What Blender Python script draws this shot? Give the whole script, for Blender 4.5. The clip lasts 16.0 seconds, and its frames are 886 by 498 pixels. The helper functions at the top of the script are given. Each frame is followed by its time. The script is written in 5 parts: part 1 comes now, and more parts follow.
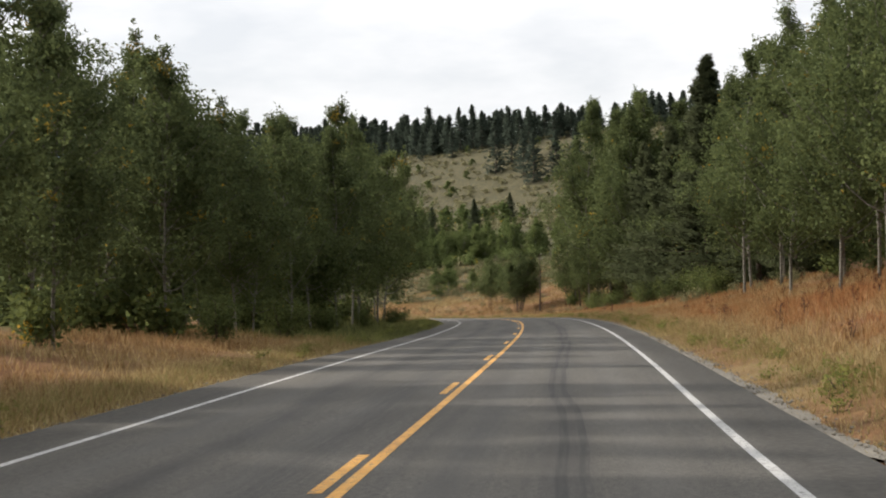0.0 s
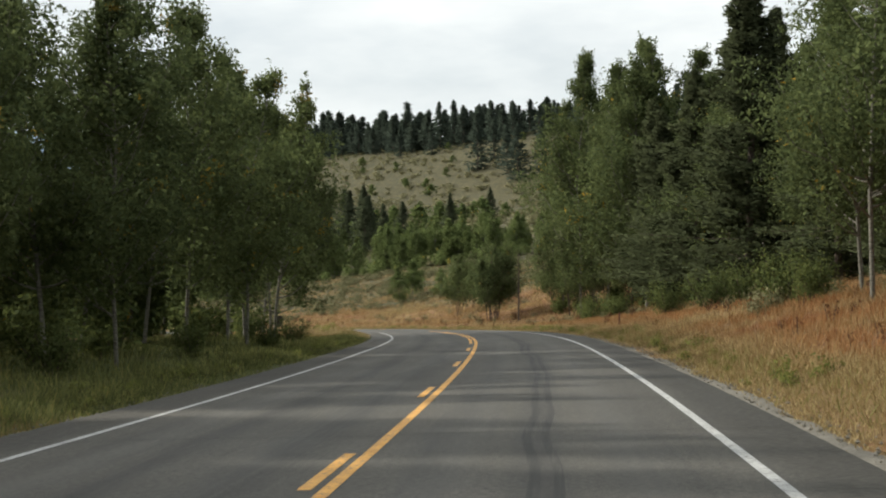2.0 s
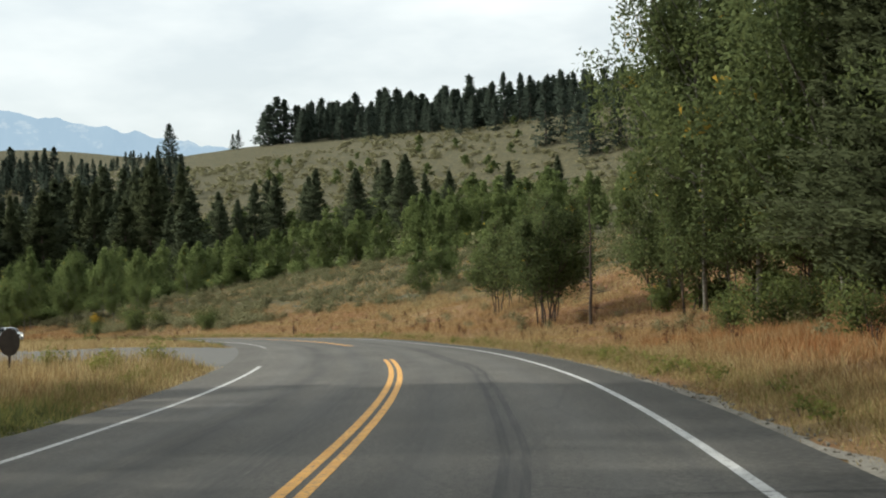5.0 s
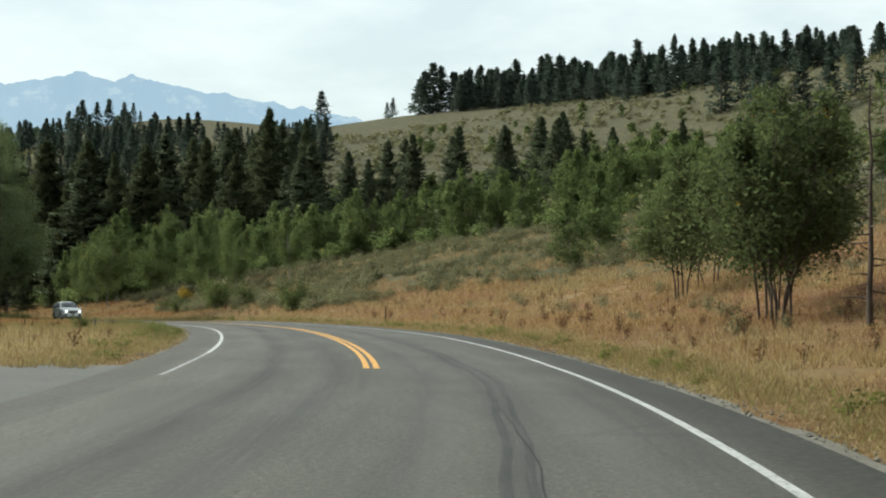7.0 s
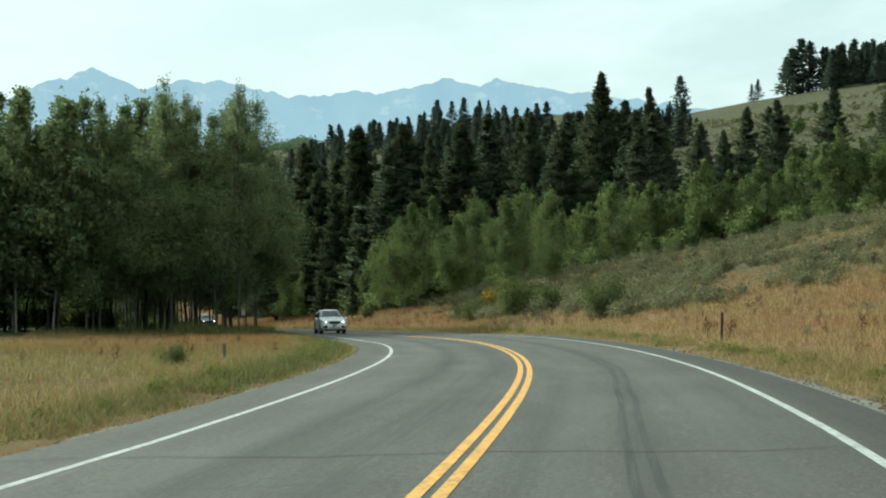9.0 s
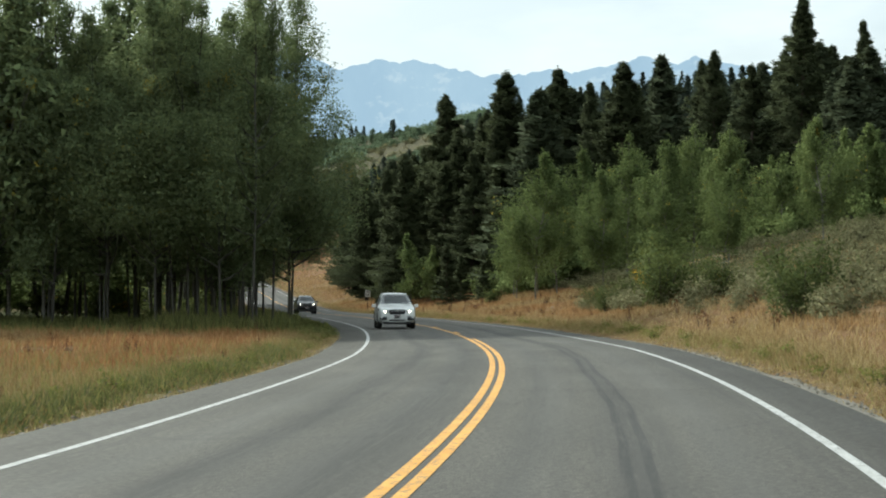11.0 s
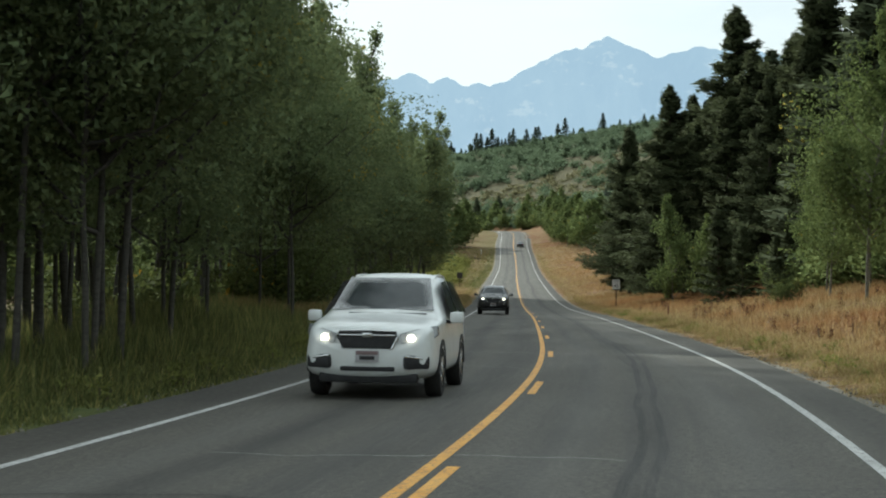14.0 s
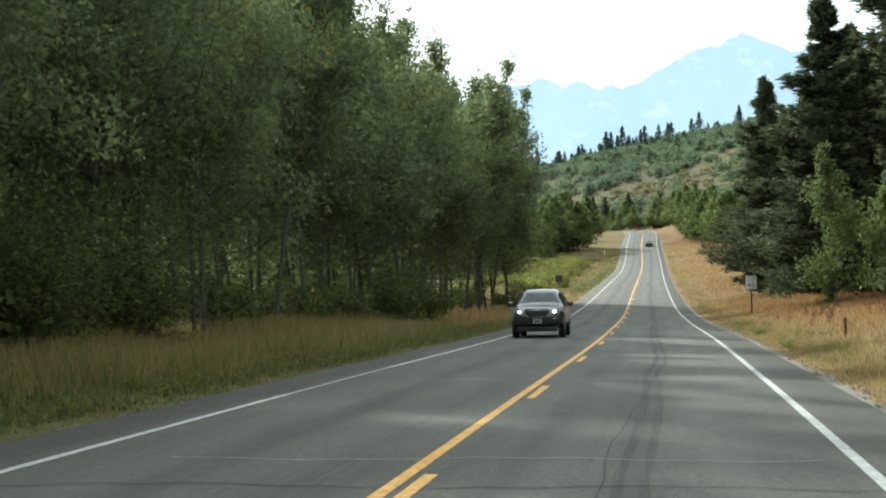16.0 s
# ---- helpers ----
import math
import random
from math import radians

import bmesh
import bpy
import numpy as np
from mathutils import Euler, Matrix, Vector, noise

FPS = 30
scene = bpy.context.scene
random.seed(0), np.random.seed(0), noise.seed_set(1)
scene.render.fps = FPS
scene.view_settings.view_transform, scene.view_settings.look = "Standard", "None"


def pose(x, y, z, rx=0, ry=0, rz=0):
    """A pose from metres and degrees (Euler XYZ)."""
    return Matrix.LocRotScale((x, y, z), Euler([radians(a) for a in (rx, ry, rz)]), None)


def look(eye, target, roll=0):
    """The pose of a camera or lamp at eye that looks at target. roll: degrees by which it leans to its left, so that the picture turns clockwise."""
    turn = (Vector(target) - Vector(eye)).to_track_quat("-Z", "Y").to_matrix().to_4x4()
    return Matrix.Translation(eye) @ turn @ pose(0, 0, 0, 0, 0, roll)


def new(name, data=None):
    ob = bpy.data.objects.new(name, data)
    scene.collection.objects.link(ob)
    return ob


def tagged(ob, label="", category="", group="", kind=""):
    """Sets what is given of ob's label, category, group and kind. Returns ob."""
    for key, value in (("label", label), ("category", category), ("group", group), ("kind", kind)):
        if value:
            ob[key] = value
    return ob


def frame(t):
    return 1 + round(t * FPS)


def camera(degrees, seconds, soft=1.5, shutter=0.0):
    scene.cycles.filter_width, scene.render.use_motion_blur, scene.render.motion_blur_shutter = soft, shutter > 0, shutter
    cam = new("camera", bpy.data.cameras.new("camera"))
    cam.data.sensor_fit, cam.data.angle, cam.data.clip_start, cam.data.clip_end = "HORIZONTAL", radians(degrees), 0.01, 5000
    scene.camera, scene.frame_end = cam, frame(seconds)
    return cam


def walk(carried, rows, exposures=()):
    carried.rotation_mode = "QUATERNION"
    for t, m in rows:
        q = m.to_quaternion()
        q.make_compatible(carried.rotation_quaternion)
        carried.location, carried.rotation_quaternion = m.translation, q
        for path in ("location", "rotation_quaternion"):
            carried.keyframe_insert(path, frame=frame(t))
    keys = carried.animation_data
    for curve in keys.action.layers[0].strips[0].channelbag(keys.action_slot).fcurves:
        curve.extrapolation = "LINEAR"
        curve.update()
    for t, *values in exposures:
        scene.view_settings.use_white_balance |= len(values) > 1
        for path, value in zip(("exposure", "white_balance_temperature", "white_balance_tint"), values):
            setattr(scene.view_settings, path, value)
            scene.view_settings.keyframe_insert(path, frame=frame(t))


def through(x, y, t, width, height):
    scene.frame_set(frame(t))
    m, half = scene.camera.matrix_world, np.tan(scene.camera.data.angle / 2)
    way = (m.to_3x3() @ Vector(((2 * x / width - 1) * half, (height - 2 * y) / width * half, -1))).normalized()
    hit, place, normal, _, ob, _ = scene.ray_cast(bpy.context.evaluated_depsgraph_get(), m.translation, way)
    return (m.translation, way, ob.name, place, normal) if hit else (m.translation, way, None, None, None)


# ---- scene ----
EXPOSURES = [(0, .1, 6700, 12), (3, -.05, 6500, 4), (6.6, .05, 6400, 4), (7.0, .03, 6260, -2), (7.45, 0, 6050, -12), (8.0, .03, 6020, -14), (9.2, .02, 6020, -15), (11.3, .05, 6150, -1), (14.3, .02, 6150, -2), (15.2, .26, 6200, -4), (16, .66, 6150, -4)]
cam = camera(31.5, 16.0, soft=2.0, shutter=.08)
# seconds, place, turn to the left of +y, tilt up, lean
PATH = [
    (0, 1.964, -22.903, 0.946, 4.772, 3.184, -0.47),
    (0.5, 1.912, -14.006, 1.117, 4.805, 3.218, -0.37),
    (1, 1.852, -4.906, 1.344, 4.665, 3.226, -0.07),
    (1.5, 1.835, 4.357, 1.606, 4.488, 3.250, -0.14),
    (2, 1.816, 13.598, 1.854, 4.264, 3.364, -0.33),
    (2.5, 1.834, 22.779, 2.095, 4.060, 3.435, -0.33),
    (3, 1.811, 31.998, 2.330, 4.255, 3.397, 0.17),
    (3.2, 1.748, 35.718, 2.410, 4.331, 3.431, 0.22),
    (3.5, 1.620, 41.560, 2.552, 4.773, 3.372, 0.06),
    (4, 1.327, 51.855, 2.794, 5.510, 3.274, -0.21),
    (4.5, 0.929, 62.398, 3.042, 6.247, 3.176, -0.48),
    (5, 0.412, 72.677, 3.265, 6.984, 3.078, -0.75),
    (5.3, 0.035, 78.502, 3.377, 7.426, 3.019, -0.91),
    (5.5, -0.212, 82.214, 3.444, 7.897, 2.971, -0.87),
    (6, -1.116, 91.386, 3.602, 9.327, 2.754, -0.19),
    (6.5, -2.214, 100.140, 3.722, 11.026, 2.382, 0.48),
    (7, -3.538, 108.718, 3.846, 12.967, 2.316, 0.41),
    (7.5, -5.118, 117.282, 3.973, 14.902, 2.204, 0.11),
    (8, -7.057, 125.876, 4.093, 21.533, 1.954, -0.30),
    (8.5, -9.070, 134.380, 4.209, 24.912, 2.089, -0.62),
    (9, -11.423, 142.675, 4.305, 26.396, 2.302, -0.66),
    (9.2, -12.459, 145.968, 4.335, 27.049, 2.396, -0.40),
    (9.5, -14.132, 150.949, 4.390, 28.131, 2.270, -0.32),
    (10, -17.150, 159.352, 4.467, 29.934, 2.060, -0.20),
    (10.5, -20.392, 167.828, 4.504, 31.737, 1.851, -0.08),
    (11, -23.907, 176.258, 4.528, 33.540, 1.641, 0.04),
    (11.3, -26.163, 181.230, 4.541, 34.621, 1.516, 0.12),
    (11.5, -27.752, 184.482, 4.561, 35.371, 1.447, 0.15),
    (12, -31.875, 192.519, 4.567, 37.276, 1.499, 0.51),
    (12.5, -36.267, 200.263, 4.571, 39.193, 1.428, 0.48),
    (13, -40.893, 207.709, 4.560, 41.290, 1.379, 0.89),
    (13.5, -45.771, 215.092, 4.515, 43.372, 1.213, 0.76),
    (14, -51.011, 222.551, 4.438, 45.129, 1.258, 0.81),
    (14.5, -56.527, 230.051, 4.412, 46.646, 1.268, 0.55),
    (15, -62.152, 237.395, 4.382, 47.882, 1.308, 0.54),
    (15.5, -67.980, 244.615, 4.333, 49.054, 1.408, -0.13),
    (16, -73.897, 251.731, 4.316, 50.197, 1.566, -0.91),
]
walk(cam, [(t, pose(x, y, z, 90 + up, 0, turn) @ pose(0, 0, 0, 0, 0, lean)) for t, x, y, z, turn, up, lean in PATH], EXPOSURES)


# ---------- daylight: a veiled sun from the left, a pale hazy sky ----------
SUN_TURN, SUN_UP = 82.0, 31.0  # degrees left of +y, degrees high
world = bpy.data.worlds.new("sky")
scene.world = world
world.use_nodes = True
wn, wl = world.node_tree.nodes, world.node_tree.links
sky = wn.new("ShaderNodeTexSky")
sky.sky_type, sky.sun_disc = "NISHITA", False
sky.sun_elevation, sky.sun_rotation = radians(SUN_UP), radians(-SUN_TURN)
sky.air_density, sky.dust_density, sky.ozone_density = 1.0, 3.0, 1.0
way = wn.new("ShaderNodeTexCoord")
stretch = wn.new("ShaderNodeMapping")
stretch.inputs["Scale"].default_value = (1.0, 1.0, 3.0)
veil = wn.new("ShaderNodeTexNoise")
veil.inputs["Scale"].default_value, veil.inputs["Detail"].default_value, veil.inputs["Roughness"].default_value = 5.0, 5.0, .55
soft = wn.new("ShaderNodeMapRange")
soft.inputs[1].default_value, soft.inputs[2].default_value, soft.inputs[3].default_value, soft.inputs[4].default_value = .36, .64, .62, 1.0
cloud = wn.new("ShaderNodeMix")
cloud.data_type = "RGBA"
cloud.inputs[7].default_value = (7.7, 7.9, 8.05, 1)
wl.new(way.outputs["Generated"], stretch.inputs[0])
wl.new(stretch.outputs[0], veil.inputs[0])
wl.new(veil.outputs[0], soft.inputs[0])
wl.new(soft.outputs[0], cloud.inputs[0])
wl.new(sky.outputs[0], cloud.inputs[6])
high = wn.new("ShaderNodeSeparateXYZ")
lift = wn.new("ShaderNodeMapRange")
lift.inputs[1].default_value, lift.inputs[2].default_value, lift.inputs[3].default_value, lift.inputs[4].default_value = .12, 1.0, 1.0, 1.3
overhead = wn.new("ShaderNodeMix")
overhead.data_type, overhead.blend_type = "RGBA", "MULTIPLY"
overhead.inputs[0].default_value = 1.0
wl.new(way.outputs["Generated"], high.inputs[0])
wl.new(high.outputs[2], lift.inputs[0])
wl.new(cloud.outputs[2], overhead.inputs[6])
wl.new(lift.outputs[0], overhead.inputs[7])
wl.new(overhead.outputs[2], wn["Background"].inputs[0])
wn["Background"].inputs[1].default_value = 0.13
sun = new("sun", bpy.data.lights.new("sun", "SUN"))
sun.data.energy, sun.data.angle, sun.data.color = 4.7, radians(1.5), (1, .94, .86)
to_sun = Vector((-math.sin(radians(SUN_TURN)) * math.cos(radians(SUN_UP)), math.cos(radians(SUN_TURN)) * math.cos(radians(SUN_UP)), math.sin(radians(SUN_UP))))
sun.matrix_world = look(to_sun * 100, (0, 0, 0))


# ---------- the plan: one road, the land on both sides ----------
STEP = 2.0
KNOT = np.arange(-40.0, 661.0, 20.0)
KNOT = np.concatenate([[-260.0], KNOT, [700.0, 730.0, 780.0, 960.0]])
CURVE = np.array([0.0, -.003, -.00261, .00021, .00048, .00081, .00096, .00246, .00304, .00439, .00489, .00182, .00469, .004,
                 .00321, .00208, .00363, .00021, .00012, .00055, -.00022, .00018, -.00002, -.00004, -.00005, -.00006, -.00006,
                 -.00005, -.00003, 0.0, .00004, .00008, .00014, .0002, .00015, .00016, -.0013, .002, .004, .004, 0.0])
GRADE = np.array([0.0, .01006, .02012, .02878, .02497, .02325, .02357, .01826, .01451, .0152, .01193, .00587, .00225, .00005,
                 -.00676, -.00272, -.00238, -.0013, -.00505, -.0043, -.00545, .00078, .01226, .02195, .02643, .02815, .02873,
                 .02891, .02889, .03033, .03606, .04697, .05982, .07166, .08111, .08813, .09366, .095, .05, -.03, -.02])
BANK = np.array([0.0, .02115, .0193, .01334, .01421, .02483, .02785, .02819, .02733, .00998, -.00382, .01447, .00676, .01393,
                 .02776, .01268, .00443, -.00463, -.00839, -.0043, -.00594, -.00929, -.01213, -.01283, -.00924, -.00522,
                 -.0023, -.00074, -.00028, -.00034, -.00047, -.00074, -.00061, .00072, .00421, .01062, .01968, .01, 0.0, 0.0,
                 0.0])
RS = np.arange(-260.0, 961.0, STEP)


def run_sum(v):
    c = np.concatenate([[0.0], np.cumsum((v[1:] + v[:-1]) / 2 * STEP)])
    return c - c[int(260 / STEP)]


RH = run_sum(np.interp(RS, KNOT, CURVE))
RX, RY, RZ = run_sum(-np.sin(RH)), run_sum(np.cos(RH)), run_sum(np.interp(RS, KNOT, GRADE))


def on_road(s, lat, up=0.0):
    """The place s metres along the centre line and lat metres to its right."""
    h = np.interp(s, RS, RH)
    z = np.interp(s, RS, RZ) + lat * np.interp(s, KNOT, BANK) + up
    return np.interp(s, RS, RX) + lat * np.cos(h), np.interp(s, RS, RY) + lat * np.sin(h), z


def road_coords(x, y):
    """Along and across the road, for arrays of places."""
    x, y = np.atleast_1d(np.asarray(x, float)), np.atleast_1d(np.asarray(y, float))
    s, lat = np.empty_like(x), np.empty_like(x)
    for a in range(0, len(x), 20000):
        b = slice(a, a + 20000)
        d = (x[b, None] - RX[None, ::3]) ** 2 + (y[b, None] - RY[None, ::3]) ** 2
        i = d.argmin(1) * 3
        for _ in range(2):
            i = np.clip(i, 0, len(RS) - 1)
            ux, uy = -np.sin(RH[i]), np.cos(RH[i])
            along = (x[b] - RX[i]) * ux + (y[b] - RY[i]) * uy
            i = np.clip(i + np.rint(along / STEP).astype(int), 0, len(RS) - 1)
        ux, uy = -np.sin(RH[i]), np.cos(RH[i])
        along = np.clip((x[b] - RX[i]) * ux + (y[b] - RY[i]) * uy, -STEP, STEP)
        s[b] = RS[i] + along
        lat[b] = (x[b] - RX[i]) * np.cos(RH[i]) + (y[b] - RY[i]) * np.sin(RH[i])
        far = np.hypot(x[b] - RX[i], y[b] - RY[i])
        lat[b] = np.where(np.abs(lat[b]) < far * .98, np.copysign(far, lat[b]), lat[b])
    return s, lat


def ramp(v, a, b):
    t = np.clip((v - a) / (b - a), 0, 1)
    return t * t * (3 - 2 * t)


def hump(x, y, cx, cy, rx, ry, turn, p=1.0):
    c, s = np.cos(np.radians(turn)), np.sin(np.radians(turn))
    u, v = ((x - cx) * c + (y - cy) * s) / rx, (-(x - cx) * s + (y - cy) * c) / ry
    return np.exp(-(u * u + v * v) ** p)


def land(x, y):
    """Height of the ground."""
    x, y = np.atleast_1d(np.asarray(x, float)), np.atleast_1d(np.asarray(y, float))
    s, lat = road_coords(x, y)
    z0 = np.interp(s, RS, RZ) + np.clip(lat, -7, 7) * np.interp(s, KNOT, BANK)
    # the cut bank on the right and the hillside above it; the left side stays near level
    r = np.clip(lat - 5.6, 0, None)
    cut = np.interp(s, [-60, 20, 60, 90, 120, 170, 220, 250, 300, 420, 700], [.3, .3, .24, .12, .05, .07, .16, .22, .16, .1, .06])
    top = np.interp(s, [-60, 60, 100, 140, 200, 250, 320, 700], [3.4, 3.0, 1.4, .8, 1.6, 2.2, 1.4, 1.2])
    z = z0 + top * (1 - np.exp(-r * cut / top))
    near = np.interp(r, [0, 8, 20, 40, 95, 215, 290, 360, 460, 700], [0, .4, 3.0, 7.5, 20, 42, 73, 84, 86, 70])
    late = np.interp(r, [0, 12, 60, 90, 200, 290, 420, 700], [0, 1.0, 24, 40, 55, 70, 78, 86])
    w = ramp(s, 420, 640)
    z = z + ramp(lat, 5, 9) * (near * (1 - w) + late * w) * np.interp(s, [-260, 60, 120, 160], [.7, .7, .9, 1])
    l = np.clip(-lat - 5.6, 0, None)
    z = z + ramp(l, 0, 7) * np.interp(s, [-60, 20, 60, 100, 130, 236, 256, 335, 400], [.7, .6, .3, .1, -.2, 0, .5, .5, .1])
    far = ramp(np.abs(lat), 40, 160)
    swell = 0
    for h in HILLS:
        swell = swell + h[0] * hump(x, y, *h[1:])
    z = z + far * swell
    d = ramp(np.abs(lat), 5.4, 10)
    z = z + d * (.1 * np.sin(x * .31 + 1.3 * np.sin(y * .13)) * np.sin(y * .27) + .2 * np.sin(x * .071 + 1) * np.sin(y * .063 + 2))
    big = ramp(np.abs(lat), 30, 200)
    z = z + big * (2.5 * np.sin(x * .021 + 2 * np.sin(y * .009)) * np.sin(y * .017 + x * .006))
    return z - .1 * (1 - ramp(np.abs(lat), 4.9, 5.6))


# height, centre, radii, turn, sharpness
HILLS = [
    (14.0, -820.0, 1330.0, 260.0, 330.0, 40.0, 1.2),
    (15.0, -372.0, 915.0, 100.0, 110.0, 20.0, 1.2),
    (-36.0, -850.0, 860.0, 110.0, 200.0, 27.0, 1.0),
    (10.0, -590.0, 955.0, 90.0, 90.0, 0.0, 1.0),
    (12.0, -385.0, 735.0, 55.0, 55.0, 0.0, 1.0),
]


# ---------- materials ----------
class Nodes:
    """A material under construction; sockets are passed on as they come."""

    def __init__(self, name):
        self.mat = bpy.data.materials.new(name)
        self.mat.use_nodes = True
        self.tree = self.mat.node_tree
        self.bsdf = self.tree.nodes["Principled BSDF"]

    def add(self, kind, **settings):
        node = self.tree.nodes.new("ShaderNode" + kind)
        for key, value in settings.items():
            setattr(node, key, value)
        return node

    def put(self, value, socket):
        if isinstance(value, bpy.types.NodeSocket):
            self.tree.links.new(value, socket)
        else:
            socket.default_value = (*value, 1) if isinstance(value, tuple) and len(value) == 3 and len(socket.default_value) == 4 else value

    def noise(self, scale, detail=4.0, rough=.55, vector=None, distort=0.0):
        n = self.add("TexNoise")
        n.inputs["Scale"].default_value, n.inputs["Detail"].default_value, n.inputs["Roughness"].default_value = scale, detail, rough
        n.inputs["Distortion"].default_value = distort
        if vector is None:
            vector = self.coords()
        self.put(vector, n.inputs["Vector"])
        return n.outputs["Fac"]

    def coords(self, which="Object"):
        return self.add("TexCoord").outputs[which]

    def scaled(self, vector, x, y, z):
        m = self.add("Mapping")
        m.inputs["Scale"].default_value = (x, y, z)
        self.put(vector, m.inputs["Vector"])
        return m.outputs[0]

    def ramp(self, fac, *stops):
        r = self.add("ValToRGB")
        r.color_ramp.elements.remove(r.color_ramp.elements[1])
        for i, (at, colour) in enumerate(stops):
            e = r.color_ramp.elements[0] if i == 0 else r.color_ramp.elements.new(at)
            e.position = at
            e.color = (*colour, 1) if isinstance(colour, tuple) else (colour, colour, colour, 1)
        self.put(fac, r.inputs[0])
        return r.outputs[0]

    def mix(self, fac, a, b, how="MIX"):
        m = self.add("Mix", data_type="RGBA", blend_type=how)
        self.put(fac, m.inputs[0])
        self.put(a, m.inputs[6])
        self.put(b, m.inputs[7])
        return m.outputs[2]

    def math(self, how, a, b=0.0, clamp=False):
        m = self.add("Math", operation=how, use_clamp=clamp)
        self.put(a, m.inputs[0])
        self.put(b, m.inputs[1])
        return m.outputs[0]

    def span(self, value, a, b, c=0.0, d=1.0):
        m = self.add("MapRange")
        self.put(value, m.inputs[0])
        for i, v in enumerate((a, b, c, d)):
            m.inputs[i + 1].default_value = v
        return m.outputs[0]

    def bump(self, height, strength=.3, distance=.02):
        b = self.add("Bump")
        b.inputs["Strength"].default_value, b.inputs["Distance"].default_value = strength, distance
        self.put(height, b.inputs["Height"])
        self.put(b.outputs[0], self.bsdf.inputs["Normal"])

    def done(self, colour, rough=.8, metal=0.0, spec=.3):
        self.put(colour, self.bsdf.inputs["Base Color"])
        self.put(rough, self.bsdf.inputs["Roughness"])
        self.put(metal, self.bsdf.inputs["Metallic"])
        self.bsdf.inputs["Specular IOR Level"].default_value = spec
        return self.mat


def ground_material():
    n = Nodes("dry_grassland")
    zone = n.add("Attribute", attribute_name="zone").outputs["Fac"]
    green = n.add("Attribute", attribute_name="green").outputs["Fac"]
    broad, mid, fine = n.noise(.06, 3), n.noise(.45, 5, .65), n.noise(7.0, 4, .7)
    streak = n.noise(1.0, 5, .7, n.scaled(n.coords(), 2.2, 2.2, 9.0))
    straw = n.ramp(fine, (.25, (.11, .078, .036)), (.5, (.21, .152, .072)), (.75, (.3, .23, .12)))
    rust = n.ramp(streak, (.3, (.092, .047, .024)), (.55, (.176, .09, .044)), (.8, (.255, .148, .07)))
    grass = n.mix(n.span(n.math("ADD", n.math("MULTIPLY", broad, .6), n.math("MULTIPLY", mid, .55)), .42, .64), straw, rust)
    lush = n.ramp(fine, (.3, (.042, .058, .02)), (.7, (.1, .118, .042)))
    grass = n.mix(n.math("MULTIPLY", green, n.span(mid, .25, .5, .6, 1)), grass, lush)
    sage = n.ramp(n.noise(.9, 6, .7), (.3, (.043, .042, .025)), (.48, (.084, .077, .044)), (.62, (.122, .108, .062)), (.8, (.155, .136, .08)))
    dots = n.add("TexVoronoi", feature="F1")
    dots.inputs["Scale"].default_value = .5
    n.put(n.scaled(n.coords(), 1, 1, .6), dots.inputs["Vector"])
    tuft = n.math("MULTIPLY", n.span(dots.outputs["Distance"], .5, .3), n.span(n.noise(.25, 3, .6), .38, .55))
    sage = n.mix(n.math("MULTIPLY", tuft, .75), sage, n.ramp(fine, (.3, (.034, .038, .026)), (.7, (.075, .08, .054))))
    colour = n.mix(n.span(n.math("ADD", zone, n.math("MULTIPLY", n.math("SUBTRACT", mid, .5), .9)), .3, .7), grass, sage)
    n.bump(n.math("ADD", fine, mid), .8, .12)
    return n.done(colour, .95, spec=.1)


